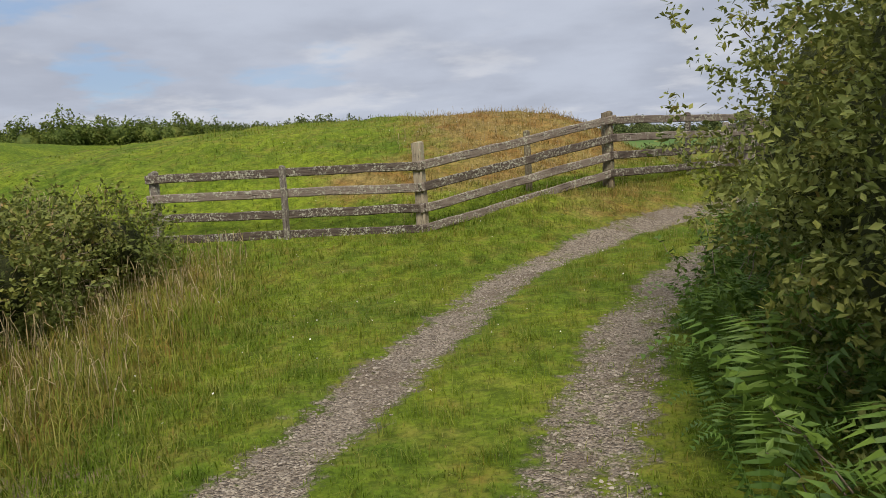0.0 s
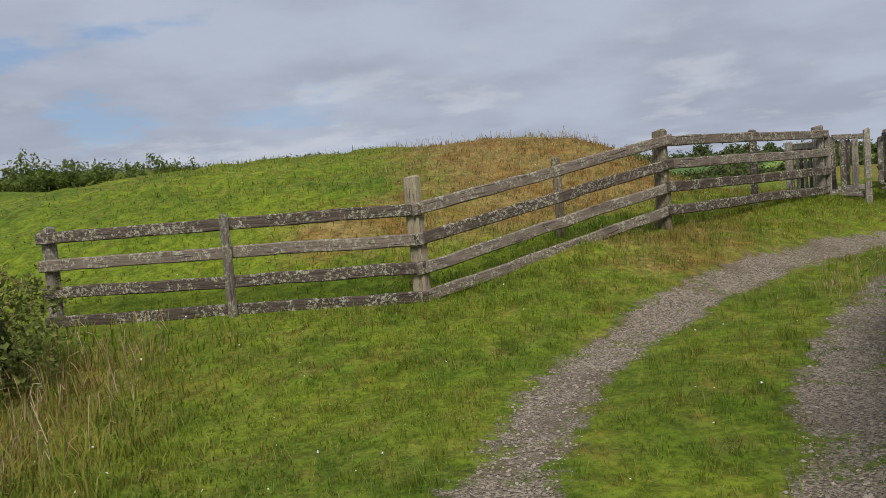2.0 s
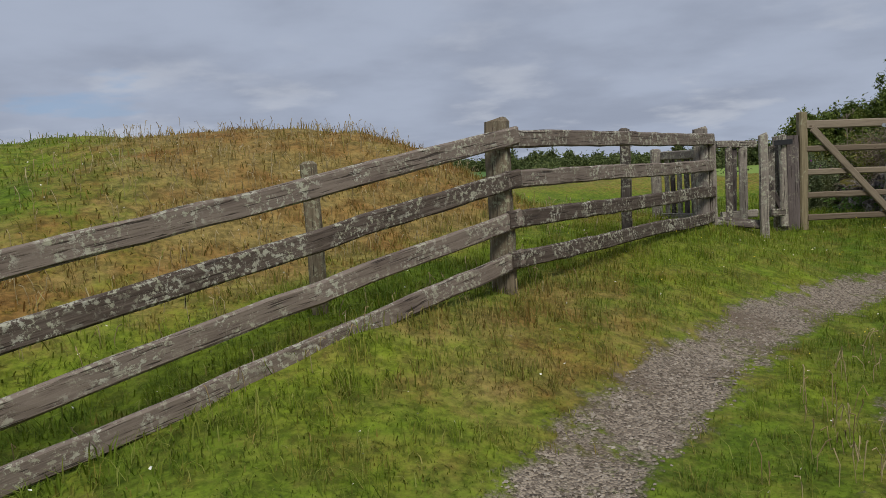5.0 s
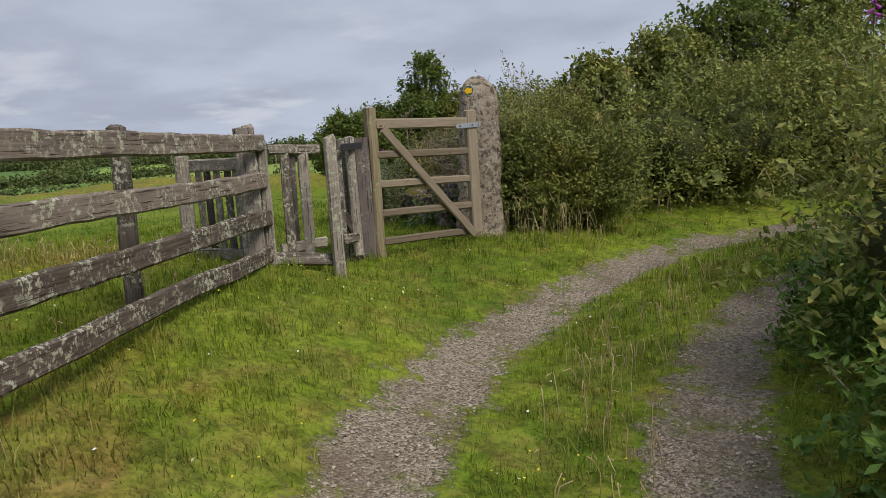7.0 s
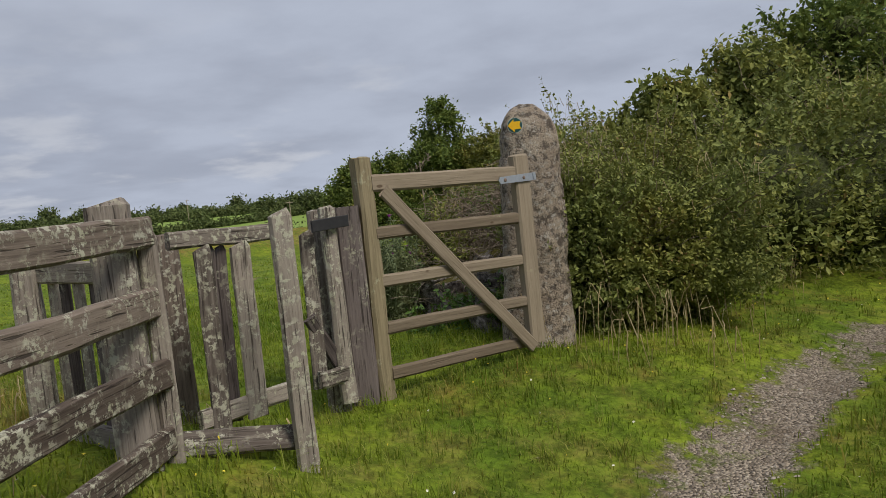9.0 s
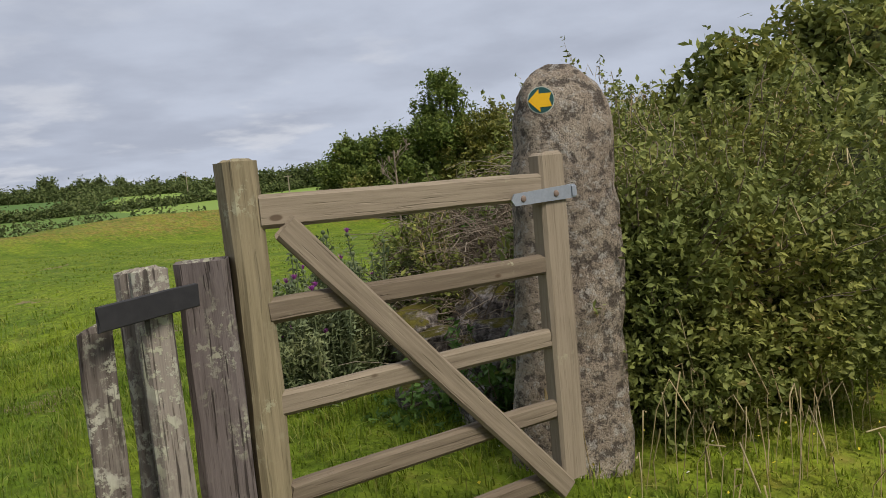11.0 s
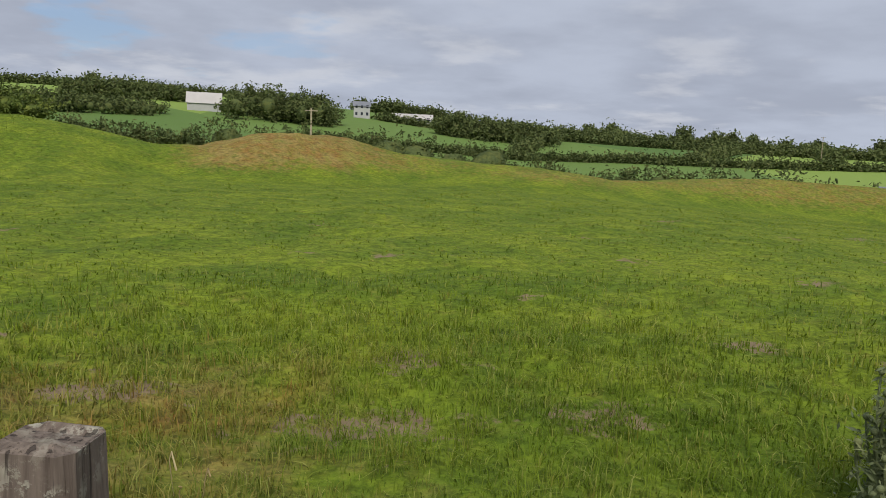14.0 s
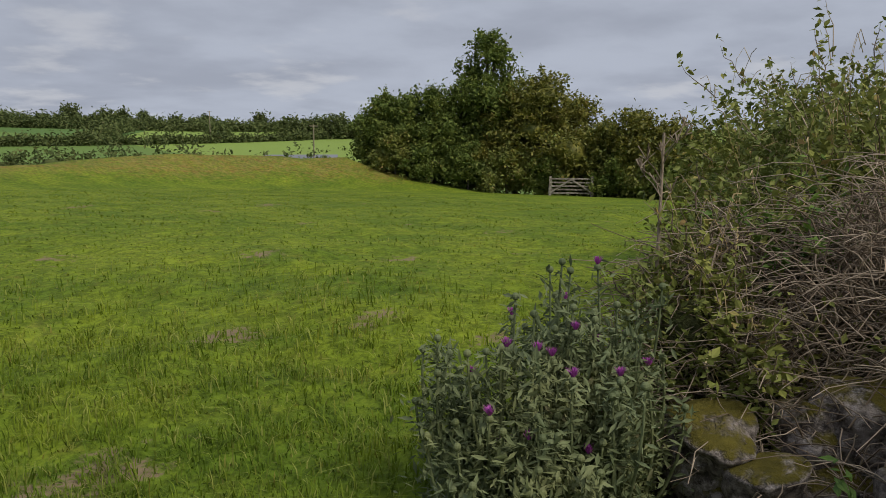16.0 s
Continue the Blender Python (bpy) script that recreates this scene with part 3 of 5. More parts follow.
def strap_mesh():
    bm = bmesh.new()
    outline = [(-0.2, 0.0), (-0.185, 0.022), (0.1, 0.026), (0.1, -0.026), (-0.185, -0.022)]
    lo = [bm.verts.new((x, y, 0)) for x, y in outline]
    hi = [bm.verts.new((x, y, 0.006)) for x, y in outline]
    bm.faces.new(hi)
    bm.faces.new(lo[::-1])
    for i in range(5):
        bm.faces.new((lo[i], lo[(i + 1) % 5], hi[(i + 1) % 5], hi[i]))
    bmesh.ops.recalc_face_normals(bm, faces=bm.faces)
    me = bpy.data.meshes.new("strap")
    bm.to_mesh(me)
    bm.free()
    me.materials.append(MAT_ZINC)
    return me


def bolt_mesh():
    bm = bmesh.new()
    bmesh.ops.create_uvsphere(bm, u_segments=10, v_segments=6, radius=0.013)
    bmesh.ops.scale(bm, verts=bm.verts, vec=(1, 1, 0.5))
    me = bpy.data.meshes.new("bolt")
    bm.to_mesh(me)
    bm.free()
    me.materials.append(MAT_RUSTY)
    return me


hinge_at = along(on_gate(1.1, 1.568, 0.04), on_gate(1.3, 1.573, 0.04), GF)
hinge = part("hinge", strap_mesh(), gate, hinge_at, "galvanised strap hinge")
for dx in (-0.145, 0.02):
    part("bolt", bolt_mesh(), hinge, hinge_at @ pose(dx, 0, 0.007))
part("hinge_eye", block((0.035, 0.05, 0.035), MAT_ZINC, 0.006), hinge, hinge_at @ pose(0.115, 0, -0.008))


def stone_mesh(wide, deep, tall, seed, top_share, mat, rough=0.03, rounds=2):
    bm = bmesh.new()
    bmesh.ops.create_grid(bm, x_segments=1, y_segments=1, size=0.5)
    bm.clear()
    rings, sides = 26, 28
    vs = []
    for i in range(rings + 1):
        f = 1 - (1 - i / rings) ** 1.8
        k = 1 - (1 - top_share) * f
        cap = 1.0 if f < 0.87 else math.sqrt(max(0.0, 1 - ((f - 0.87) / 0.13) ** 2.3 * 0.93))
        ring = []
        for j in range(sides):
            a = 2 * math.pi * j / sides
            c, s = math.cos(a), math.sin(a)
            p = 0.36
            px = wide / 2 * k * cap * math.copysign(abs(c) ** (2 * p), c)
            py = deep / 2 * k * cap * math.copysign(abs(s) ** (2 * p), s)
            q = Vector((px, py, tall * f))
            d = noise.fractal(q * 5 + Vector((seed, seed * 2, 0)), 1.0, 2.0, 4) * rough + noise.noise(q * 2 + Vector((seed, 0, 0))) * rough
            q += Vector((c, s, 0.2)) * d
            ring.append(bm.verts.new(q))
        vs.append(ring)
    for i in range(rings):
        for j in range(sides):
            bm.faces.new((vs[i][j], vs[i][(j + 1) % sides], vs[i + 1][(j + 1) % sides], vs[i + 1][j]))
    bm.faces.new(vs[-1])
    for f in bm.faces:
        f.smooth = True
    me = bpy.data.meshes.new("stone")
    bm.to_mesh(me)
    bm.free()
    me.materials.append(mat)
    return me


SD = Vector((-0.85, -0.53, 0)).normalized()
stone = new("stone_gatepost", stone_mesh(0.53, 0.4, 1.81, 3.0, 0.73, MAT_STONE, 0.024))
stone.matrix_basis = Matrix.Translation((9.47, 13.52, 0.28)) @ Matrix.Rotation(math.atan2(SD.y, SD.x) + math.pi / 2, 4, "Z") @ pose(0, 0, 0, -2, 2, 0)
tagged(stone, "rough lichened granite gatepost with a rounded top", "stone post")


def disc_mesh(radius, thick, mat):
    bm = bmesh.new()
    bmesh.ops.create_cone(bm, cap_ends=True, segments=40, radius1=radius, radius2=radius, depth=thick)
    me = bpy.data.meshes.new("disc")
    bm.to_mesh(me)
    bm.free()
    me.materials.append(mat)
    return me


def arrow_mesh():
    bm = bmesh.new()
    r = 0.044
    outline = [(-r, 0.0), (-0.006, 0.037), (-0.006, 0.022), (0.036, 0.022), (0.028, 0.0), (0.036, -0.024), (-0.004, -0.024), (-0.004, -0.041)]
    lo = [bm.verts.new((x, y, 0)) for x, y in outline]
    hi = [bm.verts.new((x, y, 0.0015)) for x, y in outline]
    bm.faces.new(hi)
    for i in range(len(lo)):
        j = (i + 1) % len(lo)
        bm.faces.new((lo[i], lo[j], hi[j], hi[i]))
    bmesh.ops.recalc_face_normals(bm, faces=bm.faces)
    me = bpy.data.meshes.new("arrow")
    bm.to_mesh(me)
    bm.free()
    me.materials.append(MAT_ARROW)
    return me


DISC = Vector((9.265, 13.41, 1.925))
side = Vector((0, 0, 1)).cross(SD).normalized()
disc_at = Matrix((side, Vector((0, 0, 1)), SD)).transposed().to_4x4()
disc_at.translation = DISC
waymark = new("waymark_disc", disc_mesh(0.052, 0.008, MAT_RIM))
waymark.matrix_basis = disc_at
tagged(waymark, "round footpath waymark with a yellow arrow on the stone post", "sign")
part("face", disc_mesh(0.049, 0.004, MAT_DISC), waymark, disc_at @ pose(0, 0, 0.004))
part("arrow", arrow_mesh(), waymark, disc_at @ pose(0, 0, 0.0065) @ Matrix.Scale(1.13, 4), "yellow arrow")

# ---- foliage ----
def leaf_cloud(name, centres, size, mat, seed, droop=0.3, long=1.7, fold=0.25):
    """Many small folded leaves at the given centres, one mesh."""
    r = np.random.RandomState(seed)
    c = np.asarray(centres, float)
    k = len(c)
    s = size * r.uniform(0.6, 1.35, k)[:, None]
    a, tilt = r.uniform(0, 6.2832, k), r.normal(-droop, 0.55, k)
    d = np.stack([np.cos(a) * np.cos(tilt), np.sin(a) * np.cos(tilt), np.sin(tilt)], -1)
    side = np.cross(d, r.normal(0, 0.6, (k, 3)) + [0, 0, 1.0])
    side /= np.linalg.norm(side, axis=1)[:, None] + 1e-9
    up = np.cross(side, d)
    v = np.stack([c - d * s * long / 2, c + side * s * 0.45 + up * s * fold * 0.4, c + d * s * long / 2, c - side * s * 0.45 + up * s * fold * 0.4], 1)
    i = np.arange(k)[:, None] * 4
    return mesh_of(name, v.reshape(-1, 3), np.concatenate([i + [0, 1, 2], i + [0, 2, 3]], 1).reshape(-1, 3), mat, smooth=False)


def shell_points(r, centre, radii, k, thick=0.35, up_only=True):
    """Points in the outer part of a lumpy ellipsoid."""
    d = r.normal(0, 1, (k, 3))
    d /= np.linalg.norm(d, axis=1)[:, None]
    if up_only:
        d[:, 2] = np.where(d[:, 2] < -0.35, -d[:, 2], d[:, 2])
    f = 1 - thick * r.uniform(0, 1, k) ** 1.6
    lump = 1 + 0.13 * np.sin(d[:, 0] * 7 + centre[0] * 3) + 0.12 * np.sin(d[:, 1] * 8 + centre[1] * 5) + 0.1 * np.sin(d[:, 2] * 9 + centre[0])
    return np.asarray(centre) + d * np.asarray(radii) * (f * lump)[:, None]


def sprays(r, centre, radii, k, thick, size, each=22):
    """Leaves gathered on shoots that point out of an ellipsoid, with gaps between the shoots."""
    m = max(1, k // each)
    root = shell_points(r, centre, radii, m, thick, False)
    out = (root - np.asarray(centre)) / np.asarray(radii) + [0, 0, 0.45] + r.normal(0, 0.4, (m, 3))
    out /= np.linalg.norm(out, axis=1)[:, None] + 1e-9
    reach = np.minimum(size * 7, 0.3 * min(radii)) * r.uniform(0.4, 1.25, m)
    along_, spread_ = r.uniform(-0.35, 1, (m, each, 1)), r.normal(0, 1, (m, each, 3))
    leaf = root[:, None] + out[:, None] * along_ * reach[:, None, None] + spread_ * size * (1.6 - 0.9 * along_)
    return leaf.reshape(-1, 3)


def stem_mesh(name, lines, mat, sides=3):
    """Thin stems: each line is (points, thickness at foot, thickness at tip)."""
    verts, faces = [], []
    for pts, w0, w1 in lines:
        base = len(verts)
        m = len(pts)
        for i, p in enumerate(pts):
            q = pts[min(i + 1, m - 1)] - pts[max(i - 1, 0)]
            q = q / (np.linalg.norm(q) + 1e-9)
            u = np.cross(q, (0.31, 0.9, 0.3))
            u = u / (np.linalg.norm(u) + 1e-9)
            v = np.cross(q, u)
            rr = w0 + (w1 - w0) * i / (m - 1)
            for j in range(sides):
                a = 6.2832 * j / sides
                verts.append(p + rr * (math.cos(a) * u + math.sin(a) * v))
        for i in range(m - 1):
            for j in range(sides):
                faces.append((base + i * sides + j, base + i * sides + (j + 1) % sides, base + (i + 1) * sides + (j + 1) % sides, base + (i + 1) * sides + j))
    return mesh_of(name, verts, faces, mat)


def arch(r, foot, reach, rise, k=6):
    """A bending stem from foot, up and over."""
    a = r.uniform(0, 6.2832)
    f = np.linspace(0, 1, k)[:, None]
    d = np.array([math.cos(a), math.sin(a), 0]) * reach
    return foot + d * f ** 1.3 + np.array([0, 0, 1.0]) * rise * np.sin(f * r.uniform(1.5, 2.6)) + np.cumsum(r.normal(0, 0.012, (k, 3)), 0)


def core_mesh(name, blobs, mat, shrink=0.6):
    """Added filler inside a bush: lumpy bodies that close the view through it."""
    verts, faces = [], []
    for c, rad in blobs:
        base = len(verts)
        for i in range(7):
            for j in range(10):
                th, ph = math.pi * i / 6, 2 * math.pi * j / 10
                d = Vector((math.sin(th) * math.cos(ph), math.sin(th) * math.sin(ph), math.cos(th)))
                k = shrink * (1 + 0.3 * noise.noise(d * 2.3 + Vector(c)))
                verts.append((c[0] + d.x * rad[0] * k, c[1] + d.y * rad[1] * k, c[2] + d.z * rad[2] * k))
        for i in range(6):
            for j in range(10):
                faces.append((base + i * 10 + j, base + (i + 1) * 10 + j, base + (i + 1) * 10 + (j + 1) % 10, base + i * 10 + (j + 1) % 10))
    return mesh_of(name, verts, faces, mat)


def bush(name, blobs, count, size, mat, seed, label, category="hedge", thick=0.5, sprigs=0, core=True, long=1.7, kind="", spray=0.35, seeds=0):
    """A hedge or shrub out of lumpy leafy bodies, with shoots that stand out of it."""
    r = np.random.RandomState(seed)
    foot = blobs[0][0]
    thing = holder(name, (foot[0], foot[1], ground_z(foot[0], foot[1])), label, category, kind=kind)
    area = np.array([rad[0] * rad[1] + rad[2] * (rad[0] + rad[1]) for _, rad in blobs])
    pts = [sprays(r, c, rad, int(count * a / area.sum()), thick, size) for (c, rad), a in zip(blobs, area)]
    lines = []
    for _ in range(sprigs):
        c, rad = blobs[r.randint(len(blobs))]
        p = shell_points(r, c, rad, 1, 0.2)[0]
        if p[2] < c[2]:
            continue
        out = (p - np.array(c)) * [1, 1, 0.6] + [0, 0, 0.35 * rad[2]]
        out /= np.linalg.norm(out)
        tip = r.uniform(0.4, 1.0) * spray
        f = np.linspace(0, 1, 5)[:, None]
        line = p + out * tip * f + np.array([0, 0, -0.12 * tip]) * f ** 2 + r.normal(0, 0.01, (5, 3))
        lines.append((line, 0.005, 0.0015))
        m = 14
        pts.append(p + out * tip * r.uniform(0.1, 1.05, m)[:, None] + r.normal(0, size * 0.55, (m, 3)))
    if seeds:
        dry = []
        for _ in range(seeds):
            c, rad = blobs[r.randint(len(blobs))]
            p = shell_points(r, c, rad, 1, 0.3)[0]
            if p[2] > c[2] - 0.3 * rad[2]:
                dry.append((arch(r, p - [0, 0, 0.05], 0.12, r.uniform(0.12, 0.34), 4), 0.0014, 0.0038))
        tagged(part("seed_growth", stem_mesh("seed_growth", dry, MAT_SEED), thing), kind="stuff")
    pts = np.concatenate(pts)
    pts = pts[pts[:, 2] > height(pts[:, 0], pts[:, 1]) - 0.02]
    tagged(part("foliage", leaf_cloud("foliage", pts, size, mat, seed, long=long), thing), kind="stuff")
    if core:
        tagged(part("inner_growth", core_mesh("inner_growth", blobs, MAT_INNER_SHADE if size < 0.06 else mat, 0.54), thing), kind="stuff")
    if lines:
        tagged(part("outer_growth", stem_mesh("outer_growth", lines, MAT_TWIG), thing), kind="stuff")
    return thing


def row_blobs(line, half, low, tall, gap, seed, jitter=0.25):
    """Lumpy bodies along a line: half thickness and height may change from end to end."""
    r = np.random.RandomState(seed)
    out = []
    for i, ((ax, ay), (bx, by)) in enumerate(zip(line, line[1:])):
        steps = max(1, int(math.hypot(bx - ax, by - ay) / gap))
        for k in range(steps):
            f = k / steps
            x, y = ax + (bx - ax) * f + r.normal(0, jitter * 0.5), ay + (by - ay) * f + r.normal(0, jitter * 0.5)
            t = tall[i] + (tall[i + 1] - tall[i]) * f
            h = half[i] + (half[i + 1] - half[i]) * f
            t = t * r.uniform(0.88, 1.1)
            z = ground_z(x, y)
            out.append(((x, y, z + low + t * 0.42), (h * r.uniform(0.85, 1.15), h * r.uniform(0.85, 1.15), t * 0.58)))
    return out

# ---- hedges and shrubs ----
RIGHT_LINE = [(0.78, -3.4), (1.5, -0.4), (2.02, 1.9), (2.75, 4.0), (3.9, 5.9), (5.3, 7.4), (7.3, 8.55), (9.6, 9.0), (12, 8.9), (15, 7.9)]
bush("lane_hedge", row_blobs(RIGHT_LINE[:4], [1.0] * 4, 0.0, [2.5, 2.8, 2.9, 2.75], 0.7, 11), 135000, 0.029, MAT_HEDGE, 12,
     "tall dense dark green hedge overhanging the lane", sprigs=420, seeds=60, spray=0.22)
bush("lane_hedge", row_blobs(RIGHT_LINE[3:], [1.0] * 7, 0.0, [2.75, 2.4, 2.1, 2.1, 2.2, 2.4, 2.5], 0.8, 13), 60000, 0.036, MAT_HEDGE, 16,
     "lower leafy green hedge round the bend of the lane", sprigs=350, seeds=60, spray=0.26)
r = np.random.RandomState(31)


def frond_mesh(x, y, tall, seed):
    """One arching frond with rows of leaflets."""
    r = np.random.RandomState(seed)
    verts, faces = [], []
    z, a, reach = ground_z(x, y), r.uniform(0, 6.2832), tall * r.uniform(0.55, 0.95)
    side = np.array([-math.sin(a), math.cos(a), 0])
    ahead = np.array([math.cos(a), math.sin(a), -0.25])
    fs = np.linspace(0.1, 1, 33)
    rib = [np.array([x + math.cos(a) * reach * f, y + math.sin(a) * reach * f, z + tall * math.sin(f * 2.2) * 0.95]) for f in fs]
    verts = list(rib)
    for i in range(0, 32, 2):
        leaf = tall * 0.24 * (1.12 - fs[i]) + 0.012
        for s in (-1, 1):
            verts.append(rib[i] + side * s * leaf + ahead * leaf * 0.45)
            faces.append((i, len(verts) - 1, i + 1))
        verts.append(rib[i + 1] + side * 0.004)
        faces.append((i + 1, len(verts) - 1, i + 2))
    return mesh_of("frond", verts, faces, MAT_FERN, smooth=False)


def scatter_along(line, offset, width, k, seed):
    r = np.random.RandomState(seed)
    pts = []
    for _ in range(k):
        i = r.randint(len(line) - 1)
        f = r.uniform()
        (ax, ay), (bx, by) = line[i], line[i + 1]
        d = math.hypot(bx - ax, by - ay)
        o = offset + r.uniform(-width, width)
        pts.append((ax + (bx - ax) * f - (by - ay) / d * o, ay + (by - ay) * f + (bx - ax) / d * o))
    return pts


for i, (x, y) in enumerate(scatter_along(RIGHT_LINE[1:6], 1.05, 0.22, 24, 5)):
    fern = holder("fern", (x, y, ground_z(x, y)), "arching green fern at the foot of the hedge", "fern", "ferns under the hedge")
    tall = r.uniform(0.35, 0.7)
    for k in range(8):
        part("frond", frond_mesh(x, y, tall, 50 + i * 10 + k), fern)
nettles = [((x, y, ground_z(x, y) + 0.22), (0.3, 0.3, 0.42)) for x, y in scatter_along(RIGHT_LINE[1:9], 1.0, 0.2, 34, 9)]
bush("hedge_bottom_plants", nettles, 16000, 0.03, MAT_FERN, 14, "leafy nettles and weeds along the hedge foot", "weeds", sprigs=120, core=False, long=2.2)

bush("field_hedge", row_blobs([(10.1, 13.5), (10.8, 13.3), (11.7, 13.15)], [0.6, 0.8, 0.95], 0.0, [1.1, 1.32, 1.5], 0.5, 21),
     120000, 0.0235, MAT_HEDGE, 22, "dense mixed green hedge beside the stone post", sprigs=330, spray=0.4, seeds=110)
bush("field_hedge", row_blobs([(12.1, 13.1), (13.7, 12.65), (15.6, 12.1), (18.5, 11.2)], [0.95, 1.05, 1.2, 1.3], 0.0, [1.55, 1.75, 2.1, 2.3], 0.6, 29),
     62000, 0.04, MAT_HEDGE, 30, "dense mixed green hedge along the far side of the lane", sprigs=330, spray=0.45, seeds=80)
bush("bramble_heap", row_blobs([(12.0, 14.5), (12.6, 14.9), (13.4, 15.3), (14.8, 16.2)], [0.6, 0.8, 0.95, 1.0], 0.0, [1.25, 1.5, 1.7, 1.75], 0.5, 23),
     42000, 0.032, MAT_BRAMBLE, 24, "overgrown bramble bank behind the gate", "brambles", sprigs=300, spray=0.45, seeds=500)
bush("left_bramble", row_blobs([(-5.2, 3.6), (-4.9, 5.4), (-4.75, 7.0), (-4.5, 8.4), (-4.35, 9.3)], [0.95, 1.0, 0.9, 0.75, 0.55], 0.0, [1.35, 1.35, 1.25, 1.05, 0.85], 0.6, 25),
     55000, 0.038, MAT_BRAMBLE, 26, "dark bramble thicket beside the grass verge", "brambles", sprigs=260, seeds=500)


def tree(name, x, y, tall, spread_, count, size, mat, seed, label, low=0.15, blobs_n=9, category="tree", slim=1.0):
    """Tapered trunk, limbs and an uneven crown of leaf clumps."""
    r = np.random.RandomState(seed)
    z = ground_z(x, y)
    thing = holder(name, (x, y, z), label, category)
    blobs, lines = [], []
    trunk = np.array([[x, y, z - 0.1], [x + r.normal(0, 0.05), y, z + tall * 0.3], [x + r.normal(0, 0.1), y + r.normal(0, 0.1), z + tall * 0.62], [x, y, z + tall * 0.9]])
    lines.append((trunk, tall * 0.03, tall * 0.006))
    for i in range(blobs_n):
        f = (i + 0.5) / blobs_n
        a = i * 2.4 + r.uniform(-0.5, 0.5)
        hgt = low + (1 - low) * (0.12 + 0.8 * f)
        out = spread_ * (1 - 0.75 * f ** 1.5) * r.uniform(0.3, 0.75) * slim
        c = np.array([x + math.cos(a) * out, y + math.sin(a) * out, z + tall * hgt])
        rad = spread_ * r.uniform(0.34, 0.56) * (1.1 - 0.45 * f)
        blobs.append((tuple(c), (rad, rad, rad * 0.8)))
        start = trunk[1] + (trunk[2] - trunk[1]) * min(1, f + 0.1)
        lines.append((np.array([start, (start + c) / 2 + [0, 0, 0.1], c]), tall * 0.012, tall * 0.004))
    area = np.array([q[0] ** 2 for _, q in blobs])
    pts = np.concatenate([sprays(r, c, q, int(count * a / area.sum()), 0.6, size) for (c, q), a in zip(blobs, area)])
    tufts = []
    for _ in range(int(count / 120)):
        c, q = blobs[r.randint(len(blobs))]
        p = shell_points(r, c, q, 1, 0.1, False)[0]
        out = p - np.array(c)
        out /= np.linalg.norm(out) + 1e-9
        tufts.append(p + out * r.uniform(0, q[0] * 0.45, 16)[:, None] + r.normal(0, size * 0.8, (16, 3)))
    pts = np.concatenate([pts] + tufts)
    part("trunk", stem_mesh("trunk", lines, MAT_BARK, 7), thing)
    crown = tagged(part("crown", leaf_cloud("crown", pts, size, mat, seed), thing), kind="stuff")
    tagged(part("inner_growth", core_mesh("inner_growth", blobs, MAT_INNER_SHADE if size < 0.12 else mat, 0.5), thing), kind="stuff")
    return thing


# tall growth behind the field hedge
for i, (x, y, tall, wide, m) in enumerate([(13.4, 14.2, 1.95, 0.85, MAT_HEDGE), (15.2, 13.8, 2.5, 1.3, MAT_HEDGE), (16.8, 13.2, 3.2, 1.6, MAT_TREE), (18.6, 12.7, 4.0, 1.9, MAT_HEDGE), (20.8, 12.1, 4.8, 2.1, MAT_TREE)]):
    tree("hedge_tree", x, y, tall, wide, 15000, 0.055, m, 60 + i, "leafy hawthorn tree standing in the hedge", 0.1)
# the clump across the field, by bearing and distance from the gate
for i, (b, dist, tall, wide, m, low, k) in enumerate([(43.6, 51, 4.6, 2.5, MAT_TREE, 0.0, 9000), (45.4, 50.5, 5.4, 2.6, MAT_TREE, 0.0, 9000), (47.4, 50, 6.0, 2.8, MAT_TREE, 0.0, 10000), (49.3, 50, 6.6, 2.8, MAT_TREE, 0.0, 10000),
                                                   (51.2, 51, 10.3, 3.3, MAT_TREE, 0.12, 15000), (53.2, 49.5, 6.8, 3.2, MAT_OAK, 0.0, 10000), (55, 48.5, 7.4, 3.8, MAT_OAK, 0.0, 13000), (57.4, 50.5, 6.4, 2.8, MAT_OAK, 0.0, 10000),
                                                   (59.6, 48, 4.4, 2.6, MAT_BRAMBLE, 0.0, 9000), (61.6, 46.5, 5.0, 2.8, MAT_OAK, 0.0, 10000), (63.8, 45.5, 4.2, 2.6, MAT_OAK, 0.0, 9000), (66, 44, 3.4, 2.2, MAT_TREE, 0.0, 7000)]):
    tree("field_tree", GATE_EYE[0] + math.sin(radians(b)) * dist, GATE_EYE[1] + math.cos(radians(b)) * dist, tall, wide, k, 0.14, m, 80 + i, "dark leafy tree in a clump across the field", low)
for i, (b, dist, tall, wide) in enumerate([(44.6, 48.8, 2.4, 1.7), (47.2, 48.2, 2.6, 1.8), (49.8, 47.6, 2.6, 1.8), (52.6, 47, 2.8, 1.9), (55.4, 46.6, 2.2, 1.5), (60.4, 45.6, 2.4, 1.7), (62.8, 44.6, 2.4, 1.8), (65, 43.6, 2.2, 1.7)]):
    tree("field_shrub", GATE_EYE[0] + math.sin(radians(b)) * dist, GATE_EYE[1] + math.cos(radians(b)) * dist, tall, wide, 4500, 0.12, MAT_TREE if i % 3 else MAT_BRAMBLE, 120 + i, "dense dark shrub at the foot of the tree clump", 0.0, 6, "shrub")
